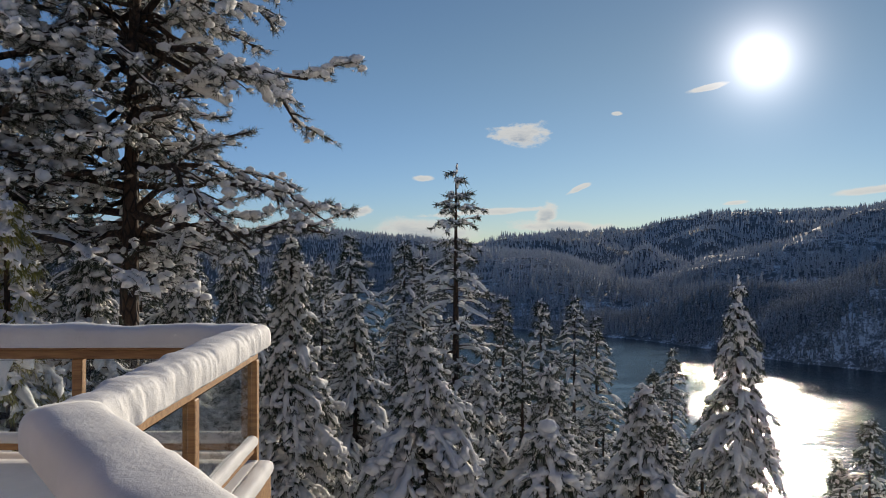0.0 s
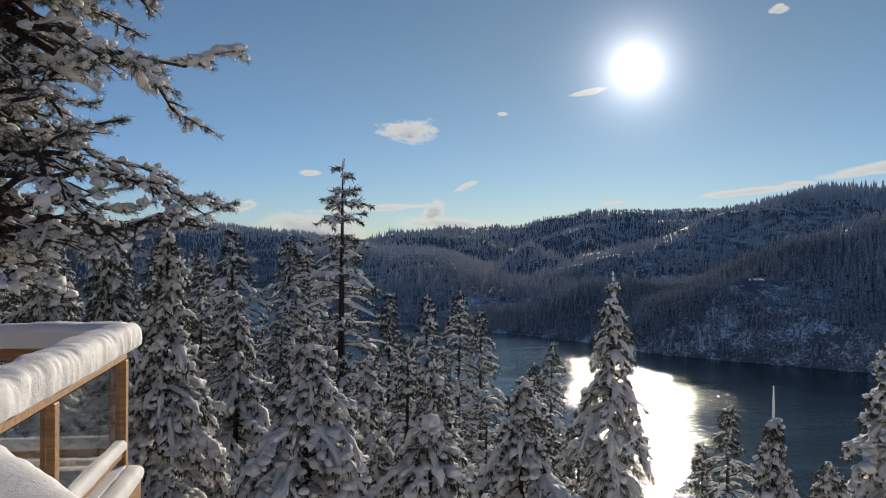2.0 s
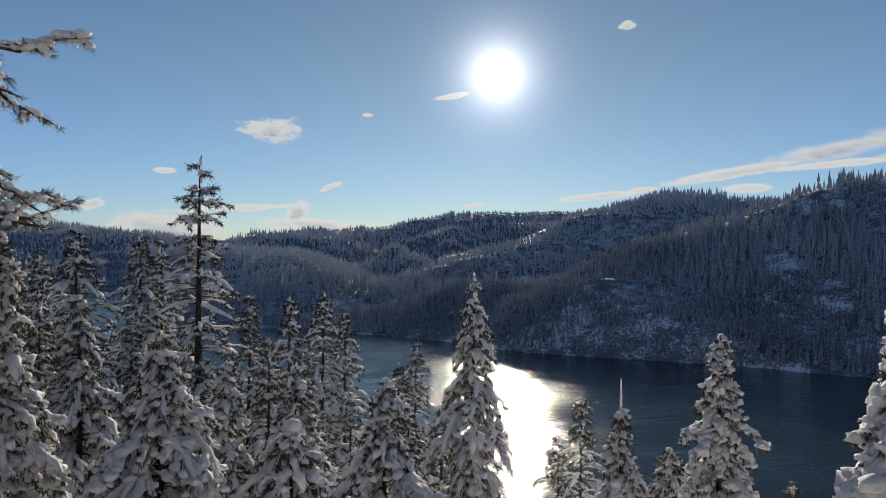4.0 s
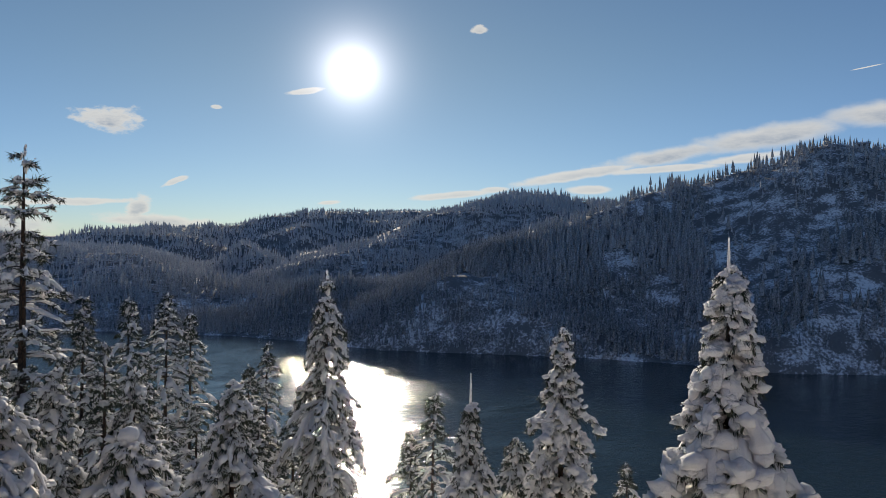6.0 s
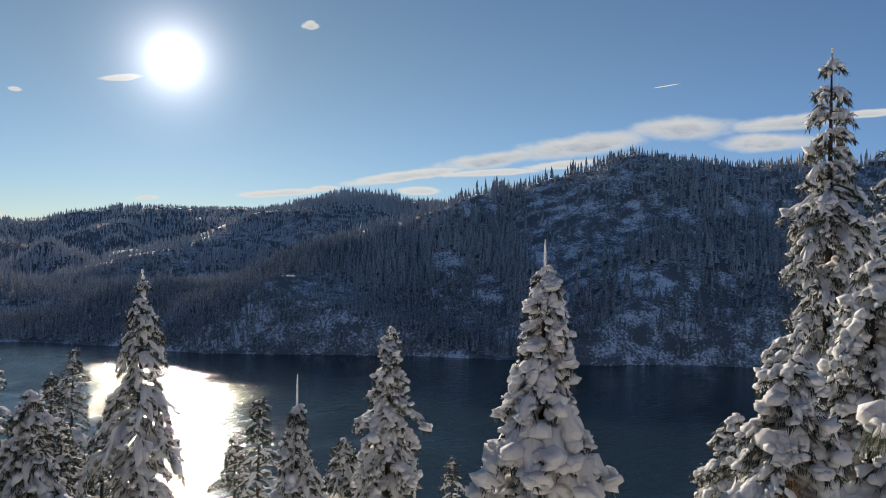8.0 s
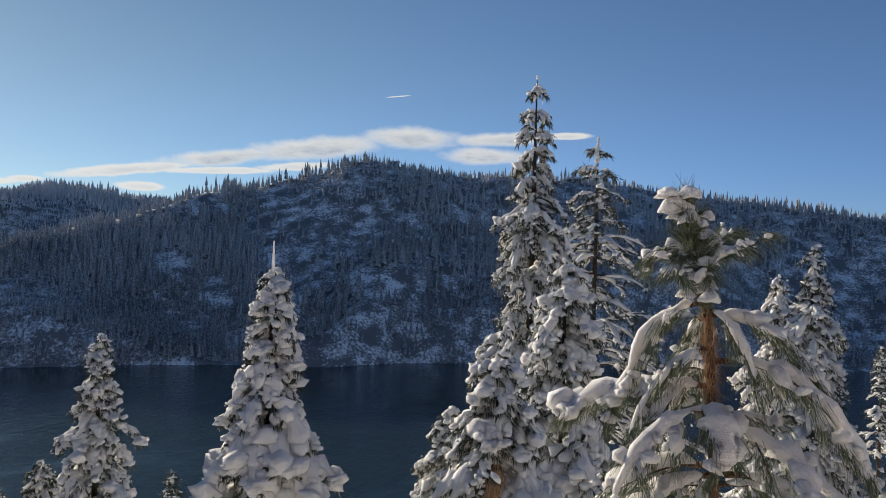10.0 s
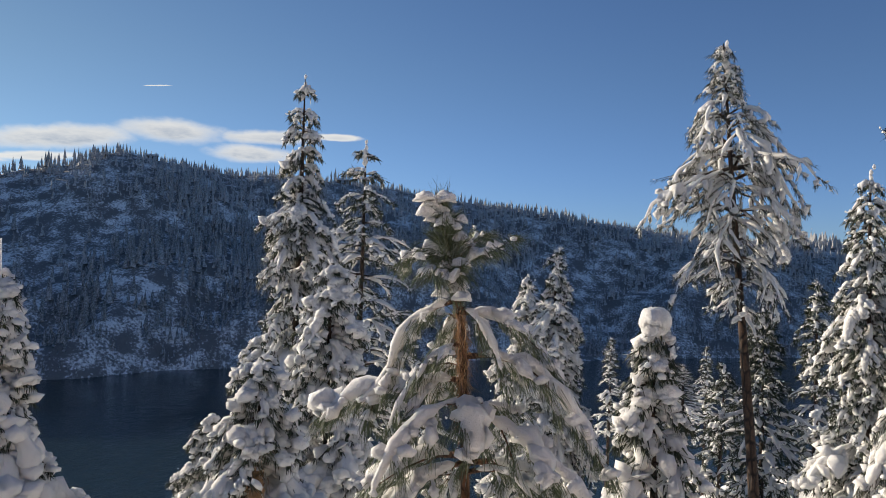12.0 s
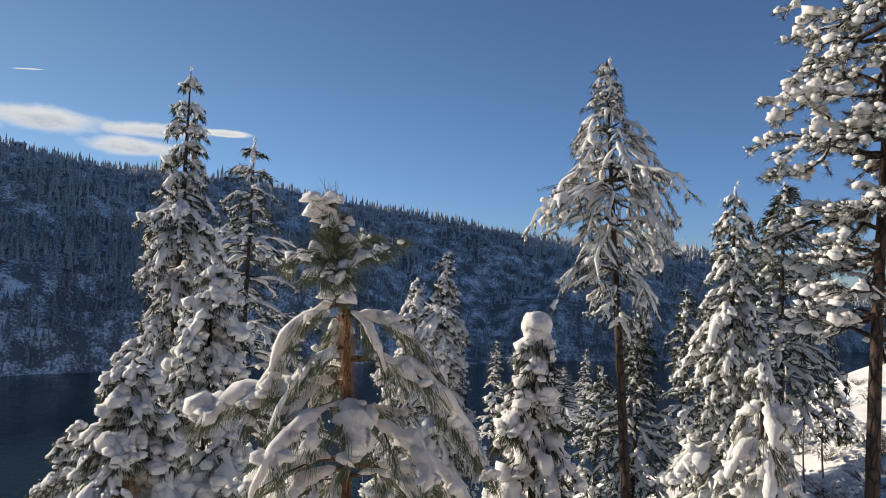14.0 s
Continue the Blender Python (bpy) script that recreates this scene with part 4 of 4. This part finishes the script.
# ---------------------------------------------------------------- the wood behind
def wood_behind():
    """Slimmer conifers further down the bank: a few grown, the rest copied."""
    rng = np.random.default_rng(77)
    made = []
    for i in range(5):
        az, d = -14.0 + 3.0 * i, 46.0 + 4 * i
        made.append(conifer("slim", az, d, -2.0 - 0.6 * i, 1.5 + 0.1 * i, 9.0, 300 + i, "slender snow-dusted conifer further down the bank"))
    for i in range(92):
        if i < 24:
            az, d = rng.uniform(-33, -6), rng.uniform(22, 45)
            rise = rng.uniform(-5.0, 0.5)
        elif i < 48:
            az, d = rng.uniform(-36, 5), rng.uniform(26, 95)
            rise = rng.uniform(-6.5, -1.0) if az < -10 else rng.uniform(-9.0, -4.5)
        elif i < 68:
            az, d = rng.uniform(-9, 9.5), rng.uniform(24, 48)
            rise = rng.uniform(-8.5, -4.8) - 0.28 * max(0.0, az)
        elif i < 80:
            az, d = rng.uniform(9.5, 20), rng.uniform(20, 36)
            rise = rng.uniform(-14.5, -11.5)
        else:
            az, d = rng.uniform(86, 118), rng.uniform(30, 60)
            rise = rng.uniform(-8.5, -4.5)
        x, y, _ = polar(az, d, 0)
        foot = float(land_height(x, y)) - 0.3
        tall = EYE + d * math.tan(radians(rise)) - foot
        src = made[int(rng.integers(0, 5))]
        full = max((Vector(c_) for o in src.children for c_ in o.bound_box), key=lambda q: q.z).z
        k = max(tall, 4.0) / full
        m = Matrix.LocRotScale((x, y, foot), Euler((0, 0, rng.uniform(0, 6.28))), None)
        ob = copy_thing(src, m)
        ob.scale = (max(k, 0.7), max(k, 0.7), k)


wood_behind()

# ---------------------------------------------------------------- the deck and its railing
def beam_between(a, b, w, h, bev=0.006):
    """A bevelled board from a to b (its bottom middle line), w wide and h high."""
    a, b = Vector(a), Vector(b)
    d = b - a
    bm = bmesh.new()
    bmesh.ops.create_cube(bm, size=1.0)
    bmesh.ops.scale(bm, vec=(d.length, w, h), verts=bm.verts)
    bmesh.ops.bevel(bm, geom=bm.edges[:], offset=bev, segments=1, affect="EDGES")
    ang = math.atan2(d.y, d.x)
    bmesh.ops.transform(bm, matrix=Matrix.Translation((a + b) / 2 + Vector((0, 0, h / 2))) @ Matrix.Rotation(ang, 4, "Z"), verts=bm.verts)
    return bm


def snow_strip(a, b, w, h, seed, sag=0.02, end_a=True, end_b=True):
    """A rounded roll of snow along a rail, its underside on the wood."""
    a, b = np.array(a, float), np.array(b, float)
    d = b - a
    ln = np.linalg.norm(d)
    d = d / ln
    s = np.array([-d[1], d[0], 0])
    n, m = int(ln / (0.016 if seed == 2 else 0.035)) + 2, 22
    t = np.linspace(0, ln, n)
    th = np.linspace(-0.42, math.pi + 0.42, m)
    T, H = np.meshgrid(t, th, indexing="ij")
    px, py = T * d[0] + a[0], T * d[1] + a[1]
    nz = 0.10 * fractal(T * 1.0, H * 0.25 + seed * 7, 0.5, 3, seed) + (0.025 if seed == 3 else 0.055) * fractal(T, H * 0.10, 0.09, 2, seed + 5)
    if seed == 2:
        nz = nz + 0.045 * fractal(T, H * 0.05, 0.04, 2, 17) * np.abs(np.cos(H)) ** 0.5
    endk = np.ones_like(T)
    if end_a:
        endk = np.minimum(endk, np.sqrt(np.clip(T / 0.1, 0.02, 1)))
    if end_b:
        endk = np.minimum(endk, np.sqrt(np.clip((ln - T) / 0.1, 0.02, 1)))
    rad_w, rad_h = w / 2 * (1 + nz) * (0.6 + 0.4 * endk), h * (1 + nz * 0.8) * endk
    ca, sa = np.cos(H), np.sin(H)
    off = rad_w * np.sign(ca) * np.abs(ca) ** 0.62
    up = np.where(sa > 0, rad_h * np.abs(sa) ** 0.55, -sag * 2 * np.abs(sa))
    X = px + off * s[0]
    Y = py + off * s[1]
    Z = a[2] + up
    q = np.arange(n * m).reshape(n, m)
    f = np.stack([q[:-1, :-1], q[1:, :-1], q[1:, 1:], q[:-1, 1:]], -1).reshape(-1, 4)
    bottom = np.stack([q[:-1, 0], q[:-1, -1], q[1:, -1], q[1:, 0]], -1)
    v = np.stack([X, Y, Z], -1).reshape(-1, 3)
    caps = np.concatenate([np.stack([np.full(m - 2, q[0, 0]), q[0, 1:-1], q[0, 2:]], -1), np.stack([np.full(m - 2, q[-1, 0]), q[-1, 2:], q[-1, 1:-1]], -1)])
    return v, [np.concatenate([f, bottom]), caps]


RAIL = 0.98          # top of the wooden hand rail
FLOOR = 0.10         # deck boards
CORNER = (-1.39, 5.42)
ELBOW = (-1.34, 2.62)
NEAR_END = (1.04, -0.40)
LEFT_END = (-5.2, 5.42)
BACK_END = (1.55, -1.5)


def railing(a, b, posts, seed, ends, width=0.24, thick=0.14, glass=True):
    a, b = Vector((*a, 0)), Vector((*b, 0))
    d = (b - a).normalized()
    root = tagged(empty("deck_railing", (0, 0, 0)), "cedar deck railing with clear glass panels", "railing", "railing runs round the deck")
    up = Vector((0, 0, 1))
    part("hand_rail", beam_between(a + up * (RAIL - 0.038), b + up * (RAIL - 0.038), 0.14, 0.038), CEDAR, root)
    part("top_rail", beam_between(a + up * (RAIL - 0.108), b + up * (RAIL - 0.108), 0.05, 0.068), CEDAR, root)
    part("bottom_rail", beam_between(a + up * (FLOOR + 0.10), b + up * (FLOOR + 0.10), 0.045, 0.07), CEDAR, root)
    for u in posts:
        q = a.lerp(b, u)
        bm = beam_between(q - d * 0.038 + up * (FLOOR - 0.16), q + d * 0.038 + up * (FLOOR - 0.16), 0.076, RAIL - 0.11 - FLOOR + 0.16)
        part("post", bm, CEDAR, root)
    if glass:
        for u, v in zip(posts, posts[1:]):
            p_, q_ = a.lerp(b, u) + d * 0.05, a.lerp(b, v) - d * 0.05
            part("glass_panel", beam_between(p_ + up * (FLOOR + 0.175), q_ + up * (FLOOR + 0.175), 0.008, RAIL - 0.115 - FLOOR - 0.18, 0.002), GLASS, root, "clear glass panel")
    v, f = snow_strip((*a.xy, RAIL + 0.001), (*b.xy, RAIL + 0.001), width, thick, seed, end_a=ends[0], end_b=ends[1])
    roll = mesh_object("snow_roll", v, f, SNOW_RAIL)
    tagged(roll, "thick roll of snow lying along the hand rail", "snow", "snow on the railing")
    v, f = snow_strip((*a.xy, FLOOR + 0.172), (*b.xy, FLOOR + 0.172), 0.09, 0.06, seed + 3)
    tagged(mesh_object("snow_ridge", v, f, SNOW_RAIL), "narrow ridge of snow on the bottom rail", "snow", "snow on the railing")
    return root


railing(LEFT_END, CORNER, (0.01, 0.35, 0.66, 0.985), 1, (True, False))
railing(CORNER, ELBOW, (0.02, 0.52, 0.985), 2, (False, False), 0.25, 0.15)
railing(ELBOW, NEAR_END, (0.02, 0.33, 0.66, 0.99), 3, (False, True), 0.30, 0.145)

deck = tagged(empty("deck", (0, 0, 0)), "cedar deck with snow-covered boards and fascia", "deck")
for p_, q_ in ((LEFT_END, CORNER), (CORNER, ELBOW), (ELBOW, BACK_END)):
    d = Vector((q_[0] - p_[0], q_[1] - p_[1], 0)).normalized()
    o = Vector((-d.y, d.x, 0)) * 0.10
    part("fascia", beam_between(Vector((*p_, FLOOR - 0.26)) + o, Vector((*q_, FLOOR - 0.26)) + o, 0.04, 0.24), CEDAR, deck)
    v, f = snow_strip((p_[0] + o.x, p_[1] + o.y, FLOOR - 0.02), (q_[0] + o.x, q_[1] + o.y, FLOOR - 0.02), 0.12, 0.07, 9)
    tagged(mesh_object("snow_ledge", v, f, SNOW_RAIL), "snow lying along the deck's outer edge", "snow", "snow on the deck edge")


def flat(points, z, thick):
    bm = bmesh.new()
    top = bm.faces.new([bm.verts.new((*q, z)) for q in points])
    r = bmesh.ops.extrude_face_region(bm, geom=[top])
    for e in r["geom"]:
        if isinstance(e, bmesh.types.BMVert):
            e.co.z -= thick
    bmesh.ops.recalc_face_normals(bm, faces=bm.faces)
    return bm


outline = [LEFT_END, CORNER, ELBOW, BACK_END, (0.2, -4.2), (-5.2, -2.5)]
part("boards", flat(outline, FLOOR, 0.04), CEDAR, deck)
part("floor_snow", flat([(q[0] * 0.97, q[1] * 0.985) for q in outline], FLOOR + 0.05, 0.05), SNOW_RAIL, deck, "snow on the deck boards")

# plain unseen house wall added behind the deck: warm bounce, closes the place
wall = tagged(from_bmesh("wall_house", beam_between((-6.5, -1.2, -4.0), (1.6, -5.6, -4.0), 0.25, 10.0), SIDING), "unseen plain brown boarded house wall, added for warm bounce", "wall", kind="structure")

# ---------------------------------------------------------------- small things on the bank and far off
def sapling(az, dist, tall, seed):
    """A thin bare sapling with snow along its stem."""
    rng = np.random.default_rng(seed)
    x, y, _ = polar(az, dist, 0)
    foot = float(land_height(x, y)) - 0.1
    root = tagged(empty("sapling", (x, y, foot)), "thin bare sapling crusted with snow", "sapling", "saplings on the slope")
    z = np.linspace(0, tall, 9)
    line = np.stack([0.05 * np.sin(z * 1.3 + seed), 0.05 * np.cos(z * 1.7 + seed), z], -1)
    mesh_object("stem", *tube(line, 0.03 * (1 - z / tall) + 0.006, 6), PALE_BARK, root)
    for q in range(12):
        t = rng.uniform(0.3, 0.97)
        o = np.array([np.interp(t * tall, z, line[:, k]) for k in range(3)])
        a = rng.uniform(0, 6.28)
        ln = rng.uniform(0.25, 0.8) * (1.2 - t)
        d = np.array([math.cos(a), math.sin(a), 0.7])
        pts = np.stack([o, o + d * ln * 0.5, o + d * ln + np.array([0, 0, -0.15 * ln])])
        mesh_object("twig", *tube(pts, [0.008, 0.006, 0.003], 4), PALE_BARK, root)
    c = line[3:] + rng.normal(0, 0.01, line[3:].shape) + [0.012, 0, 0]
    tagged(mesh_object("snow", *lumps(rng, c, np.tile([0, 0.1, 1.0], (len(c), 1)), np.tile([0.12, 0.028, 0.028], (len(c), 1)), 1, 0.0), SNOW, root), kind="stuff")


def shrub(az, dist, size, seed):
    """A low tan shrub half buried in snow."""
    rng = np.random.default_rng(seed)
    x, y, _ = polar(az, dist, 0)
    foot = float(land_height(x, y)) - 0.05
    root = tagged(empty("shrub", (x, y, foot)), "low tan twiggy shrub tufted with snow", "shrub", "shrubs on the snowy slope")
    stems, tips = [], []
    for q in range(46):
        a, up = rng.uniform(0, 6.28), rng.uniform(0.35, 1.3)
        d = unit(np.array([math.cos(a), math.sin(a), up])) * size * rng.uniform(0.5, 1.1)
        o = rng.normal(0, 0.12, 3) * size * [1, 1, 0]
        pts = np.stack([o, o + d * 0.55, o + d + np.array([0, 0, -0.12 * size])])
        stems.append(tube(pts, [0.010, 0.007, 0.003], 3))
        tips += [o + d * 0.75, o + d]
    tagged(mesh_object("brushwood", *joined(stems), TAN_TWIG, root), kind="stuff")
    tips = np.array(tips)
    keep = rng.random(len(tips)) < 0.7
    c = tips[keep]
    r = rng.uniform(0.03, 0.085, (len(c), 1)) * size
    tagged(mesh_object("snow", *lumps(rng, c, rng.normal(0, 1, c.shape) * [1, 1, 0.4], r * [[1.5, 1.0, 0.7]], 1, 0.5), SNOW, root), kind="stuff")


PALE_BARK = bark_material("pale_bark", (0.16, 0.14, 0.12), (0.42, 0.39, 0.35), 30.0)
TAN_TWIG = bark_material("tan_twig", (0.20, 0.14, 0.08), (0.42, 0.32, 0.20), 40.0)
rng = np.random.default_rng(5)
for i in range(60):
    az = rng.uniform(110.0, 124.0)
    shrub(az, rng.uniform(16, 44), rng.uniform(0.45, 1.1), 900 + i)
for i, (az, d, tall) in enumerate(((115.0, 17.0, 3.6), (116.2, 18.0, 4.2), (117.5, 21.0, 3.0), (118.6, 24.0, 2.6))):
    sapling(az, d, tall, 950 + i)


def cabin(az, dist, wide, tall, turn):
    """A small house among the trees on the far ridge."""
    x, y, _ = polar(az, dist, 0)
    z = float(land_height(x, y)) - 0.5
    root = tagged(empty("house", (x, y, z)), "small dark house with a snowy roof on the ridge", "house", "houses on the ridge")
    root.rotation_euler = (0, 0, radians(turn))
    bm = bmesh.new()
    bmesh.ops.create_cube(bm, size=1.0)
    bmesh.ops.scale(bm, vec=(wide, wide * 0.6, tall), verts=bm.verts)
    bmesh.ops.translate(bm, vec=(0, 0, tall / 2), verts=bm.verts)
    part("walls", bm, SIDING, root)
    bm = bmesh.new()
    w, dpt, h = wide * 0.56, wide * 0.38, tall * 0.5
    vs = [bm.verts.new(q) for q in ((-w, -dpt, tall), (w, -dpt, tall), (w, dpt, tall), (-w, dpt, tall), (-w, 0, tall + h), (w, 0, tall + h))]
    for f in ((0, 1, 5, 4), (2, 3, 4, 5), (1, 2, 5), (3, 0, 4), (3, 2, 1, 0)):
        bm.faces.new([vs[q] for q in f])
    part("roof", bm, SNOW, root, "snow-covered gable roof")
    for q in (-0.25, 0.0, 0.25):
        bm = bmesh.new()
        bmesh.ops.create_cube(bm, size=1.0)
        bmesh.ops.scale(bm, vec=(wide * 0.15, 0.2, tall * 0.4), verts=bm.verts)
        bmesh.ops.translate(bm, vec=(q * wide, -wide * 0.3, tall * 0.55), verts=bm.verts)
        part("window", bm, DARK_PANE, root)


DARK_PANE, dn, db = material("dark_pane", 0.1)
db.inputs["Base Color"].default_value = (0.02, 0.025, 0.03, 1)
cabin(35.0, 1262, 20, 6, -35)
cabin(60.3, 806, 11, 4, -60)
cabin(74.3, 836, 15, 4.5, -78)

CABLE, cn, cb = material("grey_cable", 0.5)
cb.inputs["Base Color"].default_value = (0.45, 0.45, 0.46, 1)
# three cables slung across the slope
for i in range(3):
    a_, b_ = polar(112.0, 85, -3.0 - 0.55 * i), polar(123.5, 62, -3.6 - 0.45 * i)
    t = np.linspace(0, 1, 24)[:, None]
    pts = np.array(a_) * (1 - t) + np.array(b_) * t + UP * (-1.6 * 4 * t * (1 - t))
    tagged(mesh_object("cable", *tube(pts, np.full(24, 0.016), 5), CABLE), "thin pale power cable above the lake shore", "cable", "power cables")
